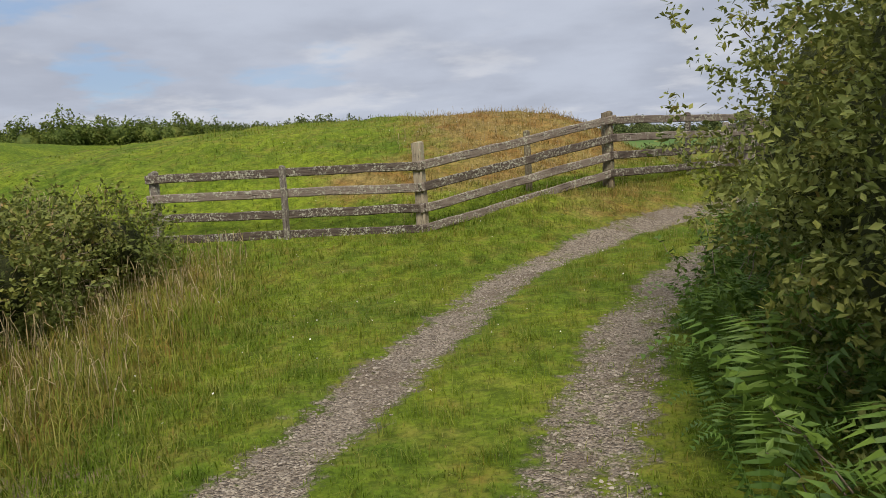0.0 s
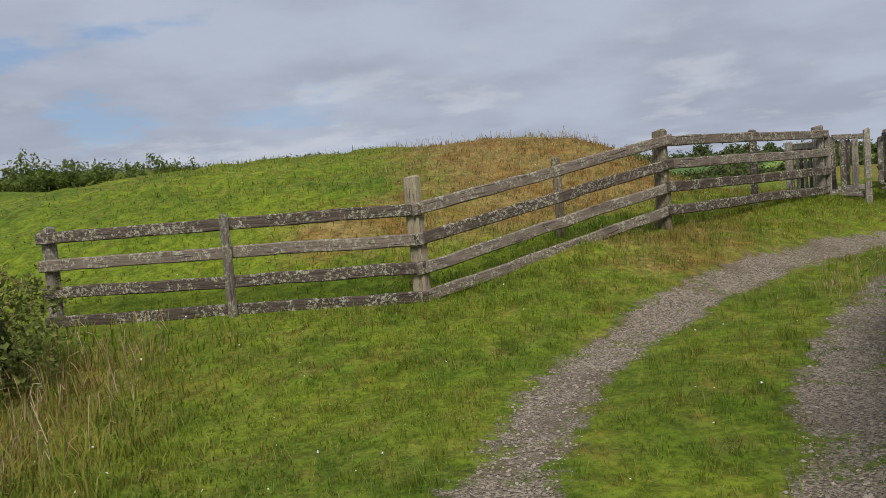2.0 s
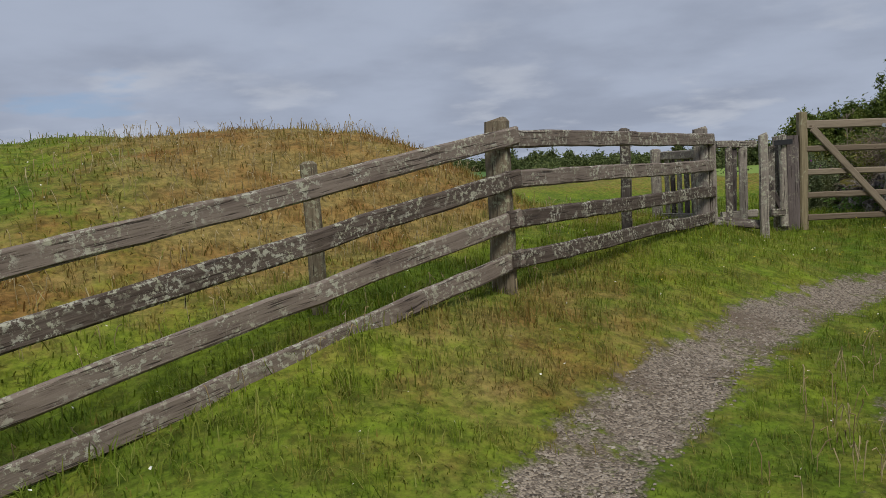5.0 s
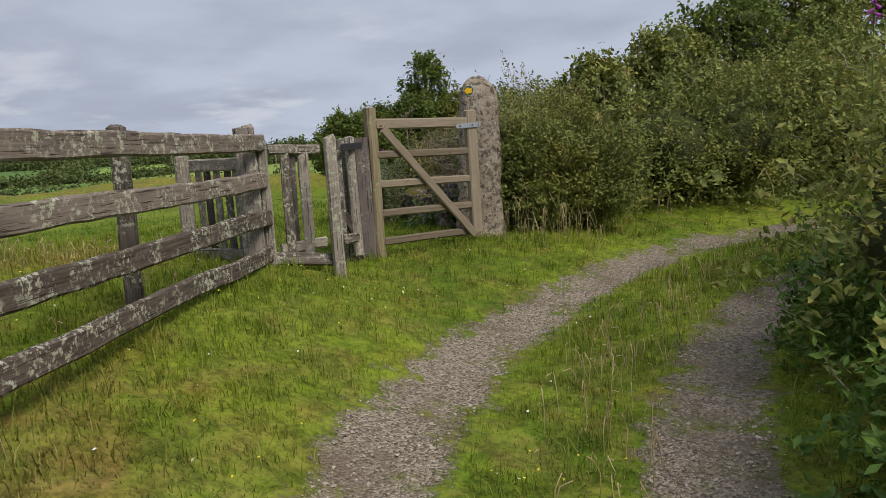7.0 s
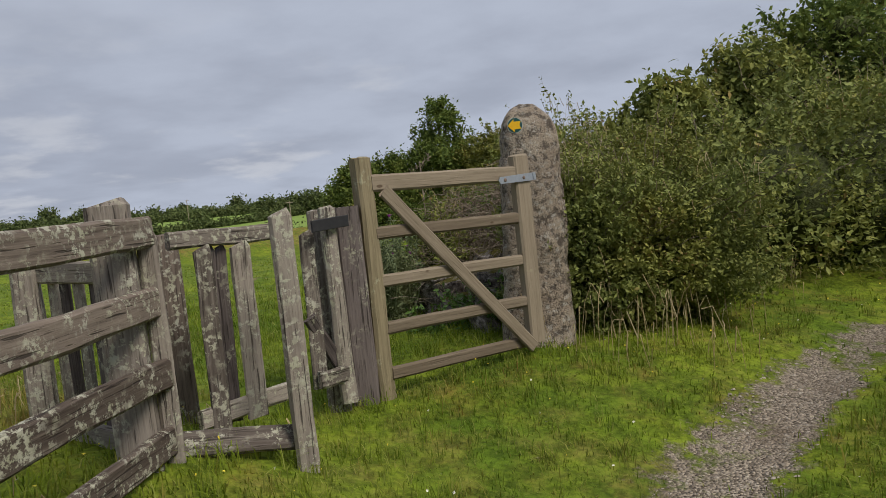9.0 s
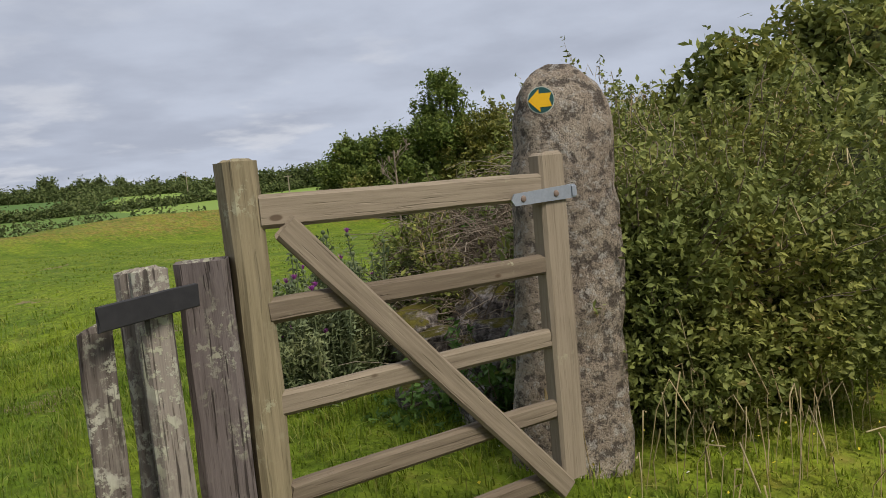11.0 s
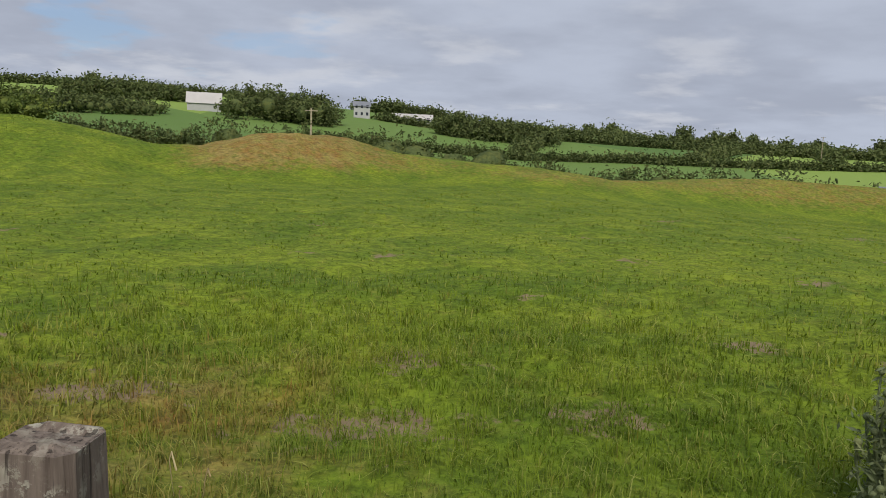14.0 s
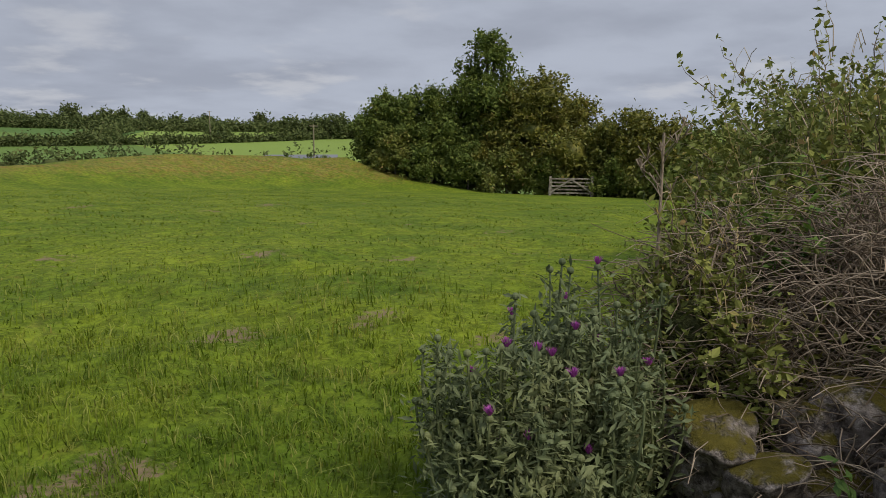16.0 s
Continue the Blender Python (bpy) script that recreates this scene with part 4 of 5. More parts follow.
bush("far_side_hedge", row_blobs([(47, 31), (43, 27), (35, 22.5), (26, 19), (20, 17.6), (15.5, 16.8)], [1.2, 1.2, 1.2, 1.1, 1.0, 0.9], 0.0, [2.6, 2.4, 2.2, 2.0, 1.8, 1.7], 1.1, 27), 30000, 0.085, MAT_BRAMBLE, 28,
     "hedge closing the side of the field", sprigs=150, spray=0.6)

# ---- the gate across the field ----
FG0, FG1 = Vector((44.6, 38.7, 0)), Vector((45.85, 36.75, 0))
FGM = (FG0 + FG1) / 2
gz = ground_z(FGM.x, FGM.y)
far_gate = holder("field_gate", (FGM.x, FGM.y, gz), "grey wooden field gate in the far hedge", "gate")
FGN = Vector((-0.84, -0.54, 0))
for f in (0.0, 1.0):
    p = FG0.lerp(FG1, f)
    post(far_gate, p.x, p.y, gz + 1.12, 0.16, 0.16, MAT_OLD, FGN)
for k in range(5):
    bar(far_gate, (FG0.x, FG0.y, gz + 0.16 + 0.2 * k), (FG1.x, FG1.y, gz + 0.16 + 0.2 * k), 0.09, 0.035, MAT_OLD, FGN)
for f0, f1 in ((0.0, 0.5), (1.0, 0.5)):
    p, q = FG0.lerp(FG1, f0) + FGN * 0.05, FG0.lerp(FG1, f1) + FGN * 0.05
    bar(far_gate, (p.x, p.y, gz + 0.18), (q.x, q.y, gz + 0.94), 0.09, 0.035, MAT_OLD, FGN, "brace")

# ---- rocks, dead stems and thistles behind the gate ----
r = np.random.RandomState(41)
for i, (x, y, s, lift) in enumerate([(9.95, 14.85, 0.26, 0), (10.3, 15.0, 0.24, 0), (9.85, 14.45, 0.24, 0), (10.2, 14.6, 0.28, 0), (10.6, 14.75, 0.26, 0), (9.6, 14.05, 0.22, 0), (9.95, 14.05, 0.24, 0), (10.1, 15.2, 0.15, 0), (9.65, 14.6, 0.15, 0), (10.5, 14.25, 0.24, 0), (10.1, 14.9, 0.27, 0.24), (10.3, 14.7, 0.26, 0.27), (9.95, 14.65, 0.2, 0.22), (10.05, 14.3, 0.24, 0.24), (9.8, 14.2, 0.16, 0.2), (10.45, 14.5, 0.26, 0.4), (10.55, 14.95, 0.2, 0.25)]):
    rock = new("rock", stone_mesh(s * 1.4, s * 1.1, s * 1.1, i * 3.7 + 1, 0.72, MAT_ROCK, s * 0.32))
    rock.matrix_basis = pose(x, y, ground_z(x, y) + 0.75 * lift - 0.05, r.uniform(-14, 14), r.uniform(-14, 14), r.uniform(0, 180))
    tagged(rock, "mossy grey boulder in the tumbled wall", "rock", "rocks of the tumbled wall")
lines = []
for _ in range(3000):
    x, y = 10.95 + r.normal(0, 0.4), 14.55 + r.normal(0, 0.42)
    dome = 1.08 * math.exp(-(((x - 11.1) / 0.75) ** 2) - ((y - 14.5) / 0.75) ** 2)
    foot = np.array([x, y, ground_z(x, y) + 0.15 + dome * r.uniform(0.35, 1.0)])
    lines.append((arch(r, foot, r.uniform(0.15, 0.55), r.uniform(0.03, 0.22)), 0.0038, 0.0018))
bush("dead_bramble_base", [((11.15, 14.5, 0.75), (0.5, 0.55, 0.6)), ((10.9, 14.75, 0.65), (0.4, 0.4, 0.5))], 5000, 0.022, MAT_BRAMBLE, 43, "low bramble growth under the dry stems", "brambles")
for _ in range(1100):
    x, y = 10.7 + r.normal(0, 0.28), 15.15 + r.normal(0, 0.22)
    dome = 0.85 * math.exp(-(((x - 10.85) / 0.6) ** 2) - ((y - 15.2) / 0.5) ** 2)
    foot = np.array([x, y, ground_z(x, y) + 0.1 + dome * r.uniform(0.4, 1.0)])
    lines.append((arch(r, foot, r.uniform(0.15, 0.45), r.uniform(0.03, 0.2)), 0.0036, 0.0018))
bush("bramble_clump", [((10.45, 15.2, 0.95), (0.28, 0.28, 0.36)), ((10.75, 15.3, 1.05), (0.3, 0.28, 0.36)), ((11.1, 15.25, 1.15), (0.34, 0.3, 0.38)), ((10.4, 14.95, 0.8), (0.22, 0.24, 0.3))], 9000, 0.024, MAT_BRAMBLE, 47, "green bramble clump with dry stems beside the thistles", "brambles", sprigs=120, seeds=60)
dead = new("dead_bramble_stems", stem_mesh("dead_bramble_stems", lines, MAT_TWIG))
tagged(dead, "tangle of dry brown bramble stems over the rocks", "dead stems", kind="stuff")
weeds = [((9.55 + r.normal(0, 0.12), 14.2 + r.normal(0, 0.35), 0.5), (0.16, 0.16, 0.2)) for _ in range(7)] + [((11.3 + r.normal(0, 0.3), 14.9 + r.normal(0, 0.3), 1.25), (0.2, 0.2, 0.25)) for _ in range(5)]
bush("rock_weeds", weeds, 3500, 0.024, MAT_FERN, 44, "green weeds growing among the rocks", "weeds", sprigs=60, core=False, long=2.2)


def thistle(x, y, tall, seed, flowers):
    r = np.random.RandomState(seed)
    z = ground_z(x, y)
    thing = holder("thistle", (x, y, z), "tall spiny grey-green thistle with purple flower heads", "thistle", "thistles behind the gate")
    pts, tips = [], []
    for i in range(9):
        a, out = i * 2.4 + r.uniform(-0.4, 0.4), r.uniform(0.03, 0.2)
        f = np.linspace(0, 1, 6)[:, None]
        tip = np.array([x + math.cos(a) * out, y + math.sin(a) * out, z + tall * r.uniform(0.6, 1.0)])
        line = np.array([x, y, z]) * (1 - f) + tip * f + np.array([math.cos(a), math.sin(a), 0]) * 0.05 * np.sin(f * 3.14)
        part("stem", stem_mesh("stem", [(line, 0.008, 0.004)], MAT_THISTLE, 5), thing)
        tips.append(tip)
        for q in np.linspace(0.05, 0.98, 170):
            base = line[0] * (1 - q) + line[-1] * q
            pts.append(base + r.normal(0, 0.05 * (1.15 - q) + 0.014, 3))
    part("foliage", leaf_cloud("foliage", np.array(pts), 0.0145, MAT_THISTLE, seed, droop=-0.25, long=3.4), thing)
    for i, tip in enumerate(tips):
        bm = bmesh.new()
        bmesh.ops.create_uvsphere(bm, u_segments=9, v_segments=6, radius=0.014)
        me = bpy.data.meshes.new("bud")
        bm.to_mesh(me)
        bm.free()
        me.materials.append(MAT_THISTLE)
        part("flower_bud", me, thing, pose(*tip))
        if i < flowers:
            k = 60
            a = r.uniform(0, 6.28, k)
            rad = r.uniform(0.004, 0.028, k)
            v, fc = [], []
            for j in range(k):
                b = len(v)
                d = np.array([math.cos(a[j]), math.sin(a[j]), 0])
                s = np.array([-d[1], d[0], 0]) * 0.004
                v += [tip + s + [0, 0, 0.006], tip - s + [0, 0, 0.006], tip + d * rad[j] + [0, 0, 0.042]]
                fc.append((b, b + 1, b + 2))
            part("flower_head", mesh_of("flower_head", v, fc, MAT_PURPLE, False), thing, label="purple tuft")
    return thing


for i, (x, y, tall, fl) in enumerate([(9.42, 15.3, 0.78, 2), (9.62, 15.4, 0.92, 2), (9.78, 15.28, 0.88, 2), (9.38, 15.1, 0.6, 1), (9.6, 15.1, 0.75, 2), (9.95, 15.4, 1.0, 1), (9.5, 15.6, 0.7, 1), (9.8, 15.1, 0.8, 1), (9.68, 15.2, 0.62, 1), (9.3, 15.25, 0.5, 1), (9.55, 15.68, 0.64, 1), (9.36, 15.45, 0.54, 1), (10.0, 15.6, 0.98, 2), (10.1, 15.35, 0.92, 1)]):
    thistle(x, y, 0.87 * tall, 90 + i, fl)


stalk = holder("hogweed_stalk", (10.51, 15.39, ground_z(10.51, 15.39)), "dead brown hogweed stalk standing over the brambles", "plant")
sz = ground_z(10.51, 15.39)
part("stem", stem_mesh("stem", [(np.array([[10.51, 15.39, sz], [10.53, 15.4, 1.2], [10.5, 15.38, 1.84]]), 0.011, 0.006)], MAT_TWIG, 6), stalk)
r = np.random.RandomState(47)
for k in range(9):
    a = k * 0.7
    start = np.array([10.5, 15.38, 1.5 + 0.035 * k])
    tip = start + [math.cos(a) * 0.09, math.sin(a) * 0.09, 0.09]
    spray = [(np.array([start, (start + tip) / 2 + [0, 0, 0.01], tip]), 0.003, 0.002)]
    spray += [(np.array([tip, tip + r.normal(0, 0.018, 3) + [0, 0, 0.03]]), 0.0018, 0.003) for _ in range(9)]
    part("umbel", stem_mesh("umbel", spray, MAT_TWIG), stalk)


def foxglove(x, y, top, seed):
    """A flower spike leaning out of the hedge."""
    r = np.random.RandomState(seed)
    z = ground_z(x, y)
    thing = holder("foxglove", (x, y, z), "tall foxglove with pink bells in the hedge", "flower", "foxgloves in the hedge")
    part("stem", stem_mesh("stem", [(np.array([[x, y, z], [x + 0.02, y + 0.02, (z + top) / 2], [x, y, top]]), 0.008, 0.004)], MAT_FERN, 5), thing)
    for k in range(9):
        a, zz = k * 2.4, top - 0.02 - 0.025 * k
        p = np.array([x, y, zz])
        q = p + [math.cos(a) * 0.035, math.sin(a) * 0.035, -0.02]
        part("bell", stem_mesh("bell", [(np.array([p, (p + q) / 2, q]), 0.005, 0.013)], MAT_PURPLE, 6), thing)


foxglove(6.3, 8.95, 0.95, 1)
foxglove(7.6, 9.35, 2.15, 3)

# ---- grass, flowers and gravel ----
WALKED = [(-1.2, -3.2), (-0.8, -1.4), (-0.7, 1.7), (-0.4, 3.3), (1.1, 6.8), (2.6, 8.4), (4.8, 10.4), (7.0, 12.1), (7.7, 12.8), (7.4, 13.8), (7.6, 16)]


def blades(name, x, y, tall, wide, seed, mat, lean=0.45, label="", bare_on_stones=True):
    """Grass blades rooted at the given places: bent strips of three triangles."""
    r = np.random.RandomState(seed)
    if bare_on_stones:
        keep = stoniness(x, y) + r.uniform(-0.4, 0.4, len(x)) < 0.42
        x, y, tall, wide = x[keep], y[keep], tall[keep], wide[keep]
    k = len(x)
    z = height(x, y) - 0.01
    a = r.uniform(0, 6.2832, k)
    d, s = np.stack([np.cos(a), np.sin(a), 0 * a], -1), np.stack([-np.sin(a), np.cos(a), 0 * a], -1)
    p = np.stack([x, y, z], -1)
    tall, wide, bend = tall[:, None], wide[:, None], (np.abs(r.normal(0, lean, k)) + 0.12)[:, None]
    up = np.array([0, 0, 1.0])
    mid = p + up * tall * 0.55 + d * tall * bend * 0.3
    tip = p + up * tall * (1 - 0.3 * np.minimum(bend, 1.2)) + d * tall * bend
    v = np.stack([p - s * wide / 2, p + s * wide / 2, mid + s * wide * 0.4, mid - s * wide * 0.4, tip], 1)
    i = np.arange(k)[:, None] * 5
    me = mesh_of(name, v.reshape(-1, 3), np.concatenate([i + [0, 1, 2], i + [0, 2, 3], i + [3, 2, 4]], 1).reshape(-1, 3), mat, False)
    dry = np.clip(dryness(x, y) + r.normal(0, 0.12, k), 0, 1)
    me.attributes.new("dry", "FLOAT", "POINT").data.foreach_set("value", np.repeat(dry, 5).astype(np.float32))
    return tagged(new(name, me), label, "grass", kind="stuff")


r = np.random.RandomState(71)


def sown(k, x0, x1, y0, y1, chance):
    x, y = r.uniform(x0, x1, k), r.uniform(y0, y1, k)
    keep = r.uniform(0, 1, k) < chance(x, y)
    return x[keep], y[keep]


def by_path(x, y):
    return np.abs(line_distance(WALKED, x, y))


x, y = sown(850000, -4.6, 13, -2.5, 22, lambda x, y: 0.62 * np.exp(-((np.maximum(by_path(x, y) - 1.0, 0) / 2.3) ** 2)) + 0.05)
d = line_distance(FENCE_LINE, x, y)
lush = step(1.2, 0.2, np.abs(d)) * 0.03 + 0.16 * step(-1.4, -3.2, x) * step(0, 0.6, d) + 0.03 * step(0.6, 1.3, -d)
strip = 0.035 * step(0.6, 0.2, np.abs(line_distance(RUT_LEFT, x, y) - 0.75)) * step(4, 8, x)
clump = np.clip(waves(x, y, 0.55, 5) + 0.6 * waves(x, y, 0.23, 15), -0.9, 1.6)
tall = (0.04 + lush + strip) * r.uniform(0.5, 1.4, len(x)) * (1.05 + 0.75 * clump)
blades("meadow_grass", x, y, np.maximum(tall, 0.02), 0.0042 + 0.0018 * np.minimum(by_path(x, y), 4), 72, MAT_BLADE, 0.65, label="short green pasture grass with yellowing patches")
cx, cy = sown(9000, -4.5, 13, -2, 21, lambda x, y: 0.9 * np.exp(-((np.maximum(by_path(x, y) - 1.5, 0) / 3.0) ** 2)) * (stoniness(x, y) < 0.15))
many = 18
x, y = np.repeat(cx, many) + r.normal(0, 0.035, len(cx) * many), np.repeat(cy, many) + r.normal(0, 0.035, len(cx) * many)
blades("grass_tussocks", x, y, np.repeat(r.uniform(0.05, 0.16, len(cx)), many) * r.uniform(0.6, 1.2, len(x)), np.full(len(x), 0.0045), 82, MAT_BLADE, 0.9, "coarse tussocks standing in the shorter grass")
x, y = sown(185000, -16, 34, 9, 48, lambda x, y: step(-0.2, 0.6, -line_distance(FENCE_LINE, x, y)) * np.clip(14 / (np.hypot(x - 6, y - 13) ** 1.1 + 6), 0, 1))
far_off = np.hypot(x - 6, y - 12)
blades("field_grass", x, y, r.uniform(0.02, 0.055, len(x)) * (1 + 0.5 * waves(x, y, 1.4, 6)), 0.006 + 0.001 * far_off, 73, MAT_BLADE, 1.6, "rough grazed field grass")


def seed_stems(name, x, y, low, high, seed, label):
    r = np.random.RandomState(seed)
    lines = []
    for px, py in zip(x, y):
        foot = np.array([px, py, ground_z(px, py) - 0.01])
        tall = r.uniform(low, high)
        line = arch(r, foot, tall * r.uniform(0.05, 0.4), tall, 4)
        lines.append((line, 0.0016, 0.0045))
    return tagged(new(name, stem_mesh(name, lines, MAT_SEED)), label, "grass", kind="stuff")


x, y = sown(9000, -4.4, -2.2, 2.0, 9.4, lambda x, y: 0.08 * step(-2.2, -3.2, x))
seed_stems("seeding_grass", x, y, 0.2, 0.5, 74, "tall pale seeding grass in front of the brambles")
x, y = sown(5000, 3, 11, 8.5, 11.8, lambda x, y: 0.28 * step(0.4, 0.15, np.abs(line_distance(RUT_LEFT, x, y) - 0.95)))
seed_stems("verge_seed_grass", x, y, 0.08, 0.26, 75, "pale grass heads along the middle of the lane")
x, y = sown(3500, 9.2, 13.5, 11.9, 13.6, lambda x, y: 0.12 * step(1.4, 0.4, np.abs(line_distance(FENCE_LINE, x, y))))
seed_stems("hedge_foot_grass", x, y, 0.15, 0.45, 76, "pale grass at the foot of the stone post")
x, y = sown(6000, -0.5, 7.2, 9.2, 16, lambda x, y: 0.3 * step(-0.4, 0.1, -line_distance(FENCE_LINE, x, y)) * (dryness(x, y) + 0.05))
seed_stems("mound_seed_grass", x, y, 0.08, 0.2, 77, "dry seeding grass on the mound behind the fence")


def specks(name, x, y, size, lift, mat, seed, label):
    """Small flower heads among the grass."""
    r = np.random.RandomState(seed)
    c = np.stack([x, y, height(x, y) + lift * r.uniform(0.6, 1.2, len(x))], -1)
    return tagged(new(name, leaf_cloud(name, c, size, mat, seed, droop=0, long=1.0)), label, "flowers", kind="stuff")


x, y = sown(5200, -3, 13, 3, 15, lambda x, y: 0.16 * (stoniness(x, y) < 0.2))
specks("clover_flowers", x, y, 0.016, 0.07, MAT_WHITE, 78, "small white clover heads in the grass")
x, y = sown(3000, 4, 13, 9.5, 14, lambda x, y: 0.12 * (stoniness(x, y) < 0.3))
specks("hawkbit_flowers", x, y, 0.014, 0.1, MAT_YELLOW, 79, "small yellow flowers in the grass")


def pebbles(name, x, y, size, seed):
    r = np.random.RandomState(seed)
    base = np.array([(1, 0, 0), (0, 1, 0), (-1, 0, 0), (0, -1, 0), (0.5, 0.4, 0.85), (-0.5, 0.3, 0.8), (0, -0.5, 0.9)])
    tri = np.array([(0, 1, 4), (1, 2, 5), (1, 5, 4), (2, 3, 5), (3, 6, 5), (3, 0, 6), (0, 4, 6), (4, 5, 6)])
    k = len(x)
    a = r.uniform(0, 6.28, k)
    sc = np.stack([size * r.uniform(0.7, 1.4, k), size * r.uniform(0.6, 1.1, k), size * r.uniform(0.35, 0.7, k)], -1)
    v = base[None] * (1 + r.normal(0, 0.13, (k, 7, 1))) * sc[:, None]
    c, s = np.cos(a)[:, None], np.sin(a)[:, None]
    v = np.stack([v[..., 0] * c - v[..., 1] * s, v[..., 0] * s + v[..., 1] * c, v[..., 2]], -1)
    v = v + np.stack([x, y, height(x, y) + size * 0.15], -1)[:, None]
    f = tri[None] + (np.arange(k) * 7)[:, None, None]
    return tagged(new(name, mesh_of(name, v.reshape(-1, 3), f.reshape(-1, 3), MAT_PEBBLE, False)), "loose grey and brown gravel in the wheel ruts", "gravel", kind="stuff")


x, y = sown(420000, -3, 13, -1.5, 12.6, lambda x, y: 0.85 * step(0.3, 0.75, stoniness(x, y)) * np.exp(-((np.maximum(by_path(x, y) - 1.2, 0) / 2.2) ** 2)))
keep = r.permutation(len(x))[:25000]
x, y = x[keep], y[keep]
pebbles("gravel", x, y, 0.0042 + 0.012 * r.uniform(0, 1, len(x)) ** 3, 81)

# ---- the distance ----
def polar(bearing, dist):
    return 7 + math.sin(radians(bearing)) * dist, 13 + math.cos(radians(bearing)) * dist


def far_hedge(b0, d0, b1, d1, tall, seed, thick=None):
    """A hedgerow seen far off, from one bearing and distance to another."""
    r = np.random.RandomState(seed)
    d0, d1 = min(d0, 425), min(d1, 425)
    (x0, y0), (x1, y1) = polar(b0, d0), polar(b1, d1)
    length = math.hypot(x1 - x0, y1 - y0)
    gap = tall * 0.85
    blobs = []
    for f in np.arange(0, 1, gap / length):
        x, y = x0 + (x1 - x0) * f + r.normal(0, 0.3), y0 + (y1 - y0) * f + r.normal(0, 0.3)
        t = tall * r.uniform(0.75, 1.25)
        blobs.append(((x, y, ground_z(x, y) + t * 0.35), (t * 0.8, t * 0.8, t * 0.65)))
    size = max(0.12, 0.0016 * (d0 + d1) / 2)
    return bush("hedgerow", blobs, min(16000, int(len(blobs) * 700)), size * 1.5, MAT_FARWOOD, seed, "dark hedgerow between distant green fields", core=True, thick=0.35)


far_hedge(-34, 62, -8, 74, 1.8, 201)
far_hedge(-8, 72, 3, 70, 2.8, 202)
far_hedge(3, 70, 12, 67, 3.6, 205)
far_hedge(12, 67, 15, 66, 2.5, 206)
far_hedge(15, 66, 23, 65, 2.1, 203)
far_hedge(23, 65, 42, 60, 2.9, 207)
far_hedge(-40, 46, -27, 52, 2.4, 204)
for i, args in enumerate([(-4, 190, 20, 230, 1.6), (20, 230, 42, 300, 1.6), (2, 300, 26, 330, 1.6), (26, 330, 44, 380, 1.6), (8, 420, 40, 470, 1.7), (5, 560, 45, 560, 1.7), (-30, 430, -6, 480, 2.5), (12, 230, 15, 330, 1.6), (24, 240, 27, 330, 1.6), (33, 300, 31, 470, 1.8), (20, 330, 18, 560, 1.8), (-40, 560, -8, 600, 2), (-35, 120, -10, 130, 3)]):
    far_hedge(*args[:4], args[4], 210 + i)


def wood(b, dist, wide, deep, tall, seed):
    r = np.random.RandomState(seed)
    blobs = []
    for _ in range(int(wide * deep / (tall * tall) * 2.2) + 4):
        bx, by = polar(b, dist)
        u, v = r.uniform(-wide / 2, wide / 2), r.uniform(-deep / 2, deep / 2)
        x = bx + math.cos(radians(b)) * u + math.sin(radians(b)) * v
        y = by - math.sin(radians(b)) * u + math.cos(radians(b)) * v
        t = tall * r.uniform(0.7, 1.2) * (1 - 0.2 * (2 * u / wide) ** 2)
        blobs.append(((x, y, ground_z(x, y) + t * 0.5), (t * 0.5, t * 0.5, t * 0.55)))
    return bush("woodland", blobs, min(17000, len(blobs) * 700), 0.0024 * dist, MAT_FARWOOD, seed, "dark green woodland on the distant hillside", "wood", kind="stuff", core=True, thick=0.35)


wood(-5.2, 250, 36, 26, 7.5, 301)
wood(-15, 300, 40, 24, 4, 302)
wood(4.2, 415, 56, 20, 5, 303)
wood(10.7, 280, 42, 20, 5.5, 304)
wood(40, 300, 34, 20, 6, 305)
wood(-20, 240, 60, 24, 3.5, 306)
for i, (b, dist, tall) in enumerate([(23.5, 520, 13), (25.6, 560, 11), (26.6, 560, 11), (28, 560, 9), (30, 560, 7), (32, 560, 9), (18.6, 400, 10), (24.8, 330, 7), (17.0, 545, 8), (35.6, 420, 12), (-3, 150, 6), (-20, 150, 7), (-31, 430, 9), (-24, 480, 9), (-17, 560, 11)]):
    dist = min(dist, 420)
    x, y = polar(b, dist)
    tall = 0.62 * tall
    tree("distant_tree", x, y, tall, tall * 0.62, 900, 0.0022 * dist, MAT_FARWOOD, 400 + i, "round dark tree on the distant field edge", 0.25, 7)
# trees past the mound
bush("far_left_hedge", row_blobs([(-29, 40.5), (-23, 43.5), (-16, 47), (-6, 52)], [1.5, 1.6, 1.5, 1.3], 0.0, [1.7, 2.1, 1.8, 1.3], 1.1, 431, 0.6), 32000, 0.11, MAT_TREE, 432,
     "windswept dark hawthorn hedge past the mound", sprigs=60, spray=0.5)


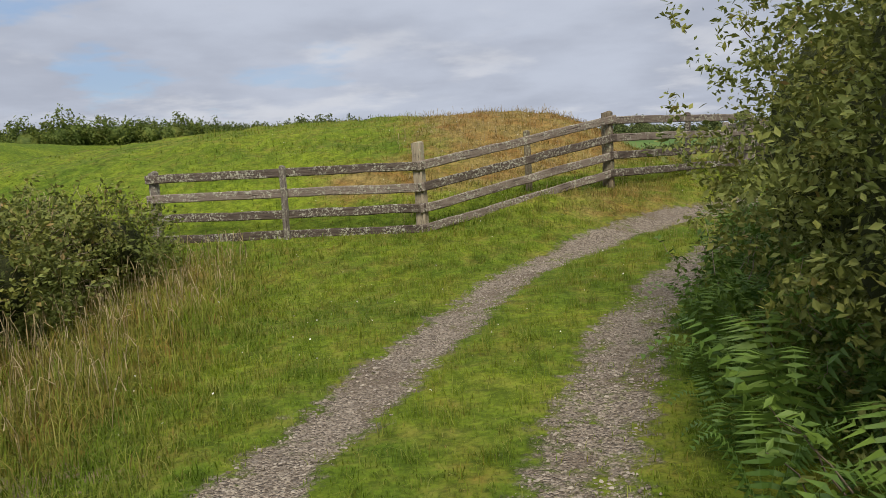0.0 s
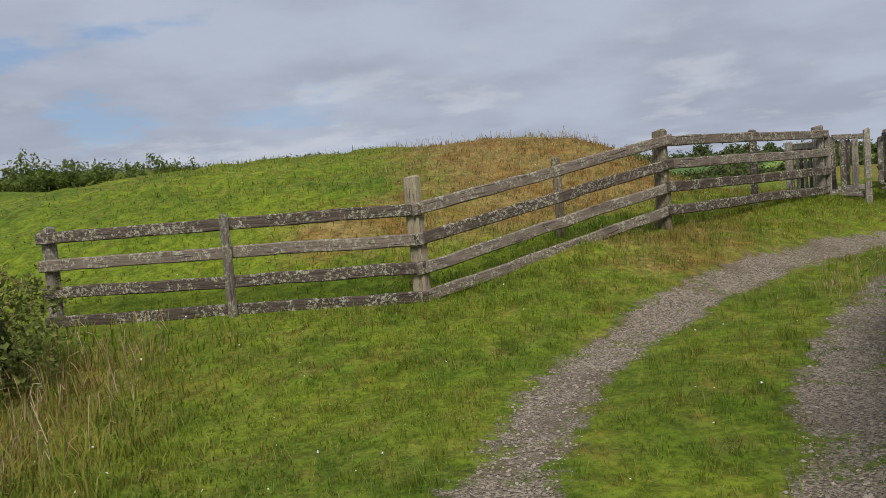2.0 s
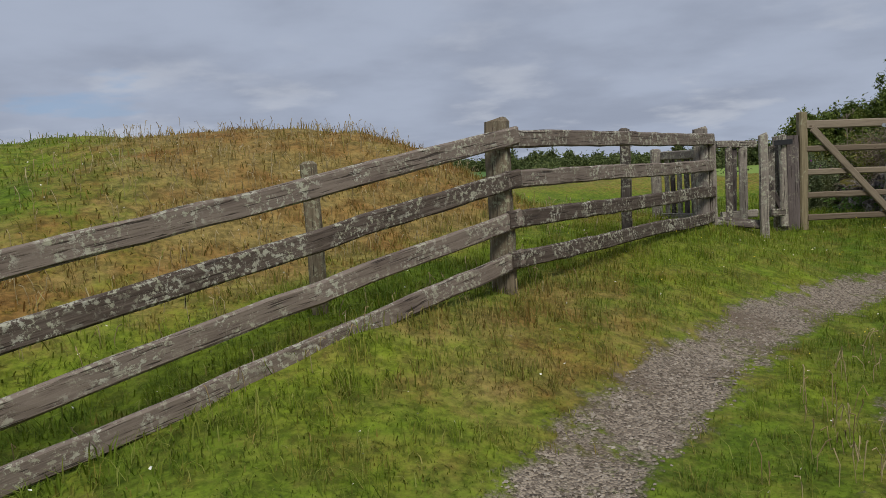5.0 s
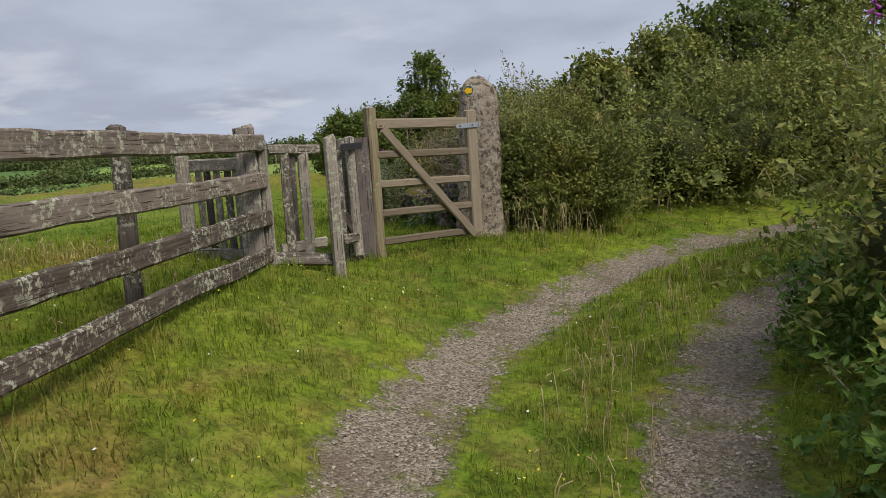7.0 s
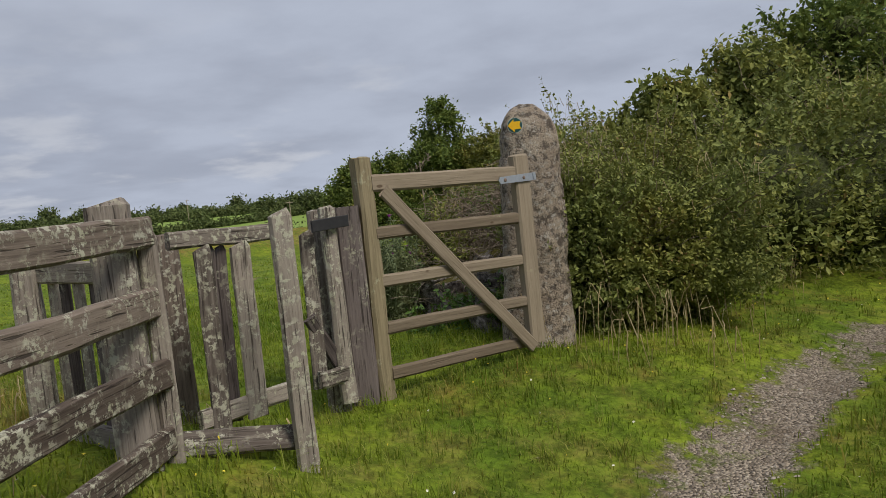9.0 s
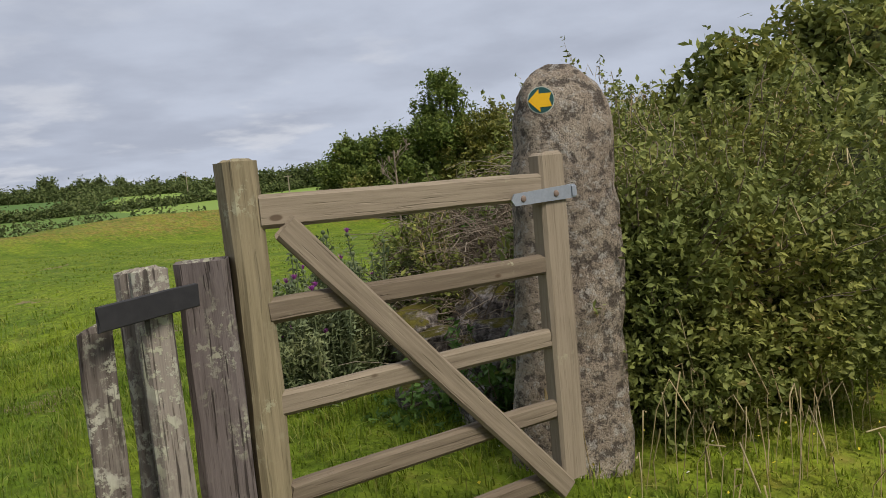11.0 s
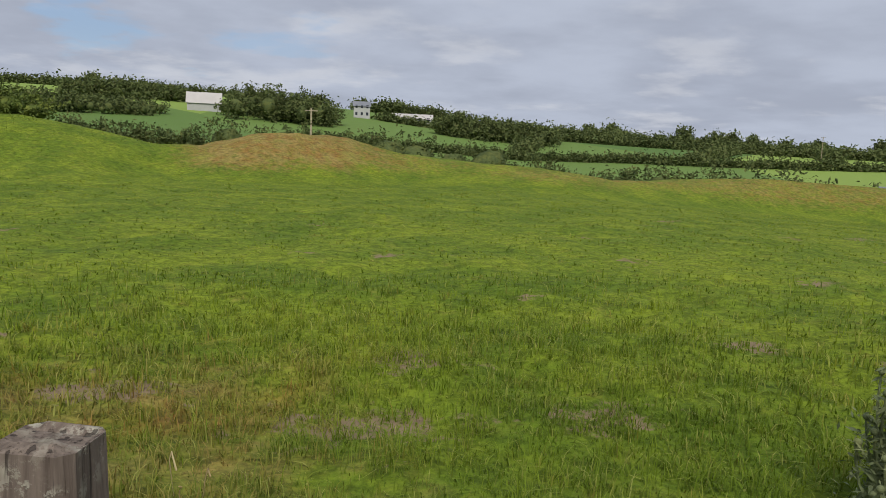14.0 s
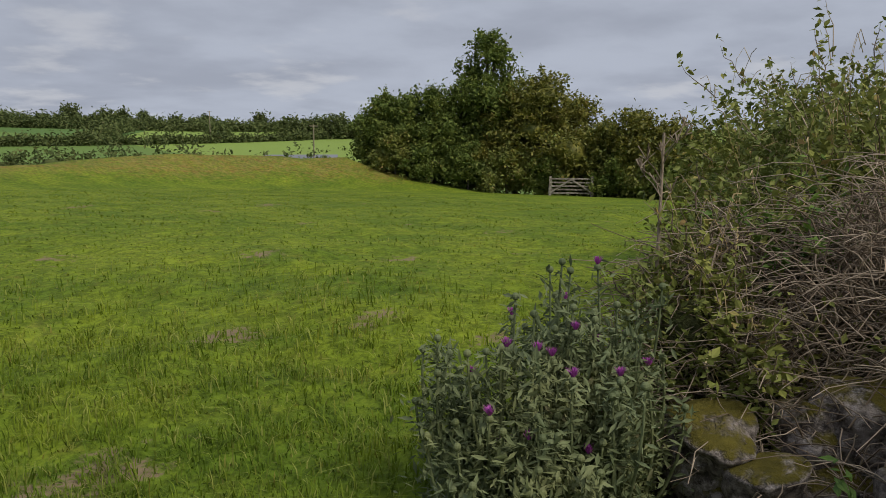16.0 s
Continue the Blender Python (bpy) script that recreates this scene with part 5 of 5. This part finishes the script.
def barn(b, dist, wide, deep, eave, ridge, turn, roof_mat, label, windows=0):
    """A farm building: walls, pitched roof and dark openings."""
    x, y = polar(b, dist)
    z = ground_z(x, y)
    thing = holder("farm_building", (x, y, z), label, "building")
    m = pose(x, y, z - 0.5, 0, 0, turn)
    part("wall", block((wide, deep, eave * 2), MAT_RENDER, 0.05), thing, m)
    bm = bmesh.new()
    a, c, e = wide / 2 + 0.4, deep / 2 + 0.4, eave
    v = [bm.verts.new(p) for p in ((-a, -c, e), (a, -c, e), (a, c, e), (-a, c, e), (-a, 0, ridge), (a, 0, ridge))]
    for f in ((0, 1, 5, 4), (2, 3, 4, 5), (0, 4, 3), (1, 2, 5), (0, 3, 2, 1)):
        bm.faces.new([v[k] for k in f])
    me = bpy.data.meshes.new("roof")
    bm.to_mesh(me)
    bm.free()
    me.materials.append(roof_mat)
    part("roof", me, thing, m)
    for k in range(windows):
        u = (k + 0.5) / windows * wide - wide / 2
        for zz in (1.6, 4.2)[: 2 if eave > 4 else 1]:
            part("window", block((wide / windows * 0.4, 0.12, 1.1), MAT_PANE, 0.01), thing, m @ pose(u, -deep / 2, zz + 0.3))
    return thing


barn(-10.0, 262, 10, 7, 2.5, 6.0, 8, MAT_TIN, "pale metal-roofed barn among distant trees")
barn(0.8, 300, 6, 5, 4.6, 6.5, 0, MAT_SLATE, "grey farmhouse on the far hillside", 3)
barn(4.4, 320, 16, 8, 2.0, 4.0, -4, MAT_TIN, "long pale farm shed on the far hillside", 5)
barn(35.2, 150, 16, 8, 1.2, 3.2, -40, MAT_SLATE, "low dark-roofed farm shed beyond the hedge", 4)
barn(38.3, 165, 14, 8, 1.2, 3.6, -40, MAT_SLATE, "low dark-roofed farm shed beyond the hedge", 4)


def pole(b, dist, tall):
    x, y = polar(b, dist)
    z = ground_z(x, y)
    thing = holder("utility_pole", (x, y, z), "thin wooden power line pole with a crossarm", "pole")
    part("shaft", stem_mesh("shaft", [(np.array([[x, y, z - 0.3], [x, y, z + tall / 2], [x, y, z + tall]]), 0.16, 0.11)], MAT_POST, 8), thing)
    part("crossarm", block((1.5, 0.12, 0.12), MAT_POST, 0.01), thing, pose(x, y, z + tall - 0.3, 0, 0, -b))
    return thing


pole(-2.6, 95, 8.0)
pole(39.2, 150, 9.5)
pole(32.2, 300, 9.0)
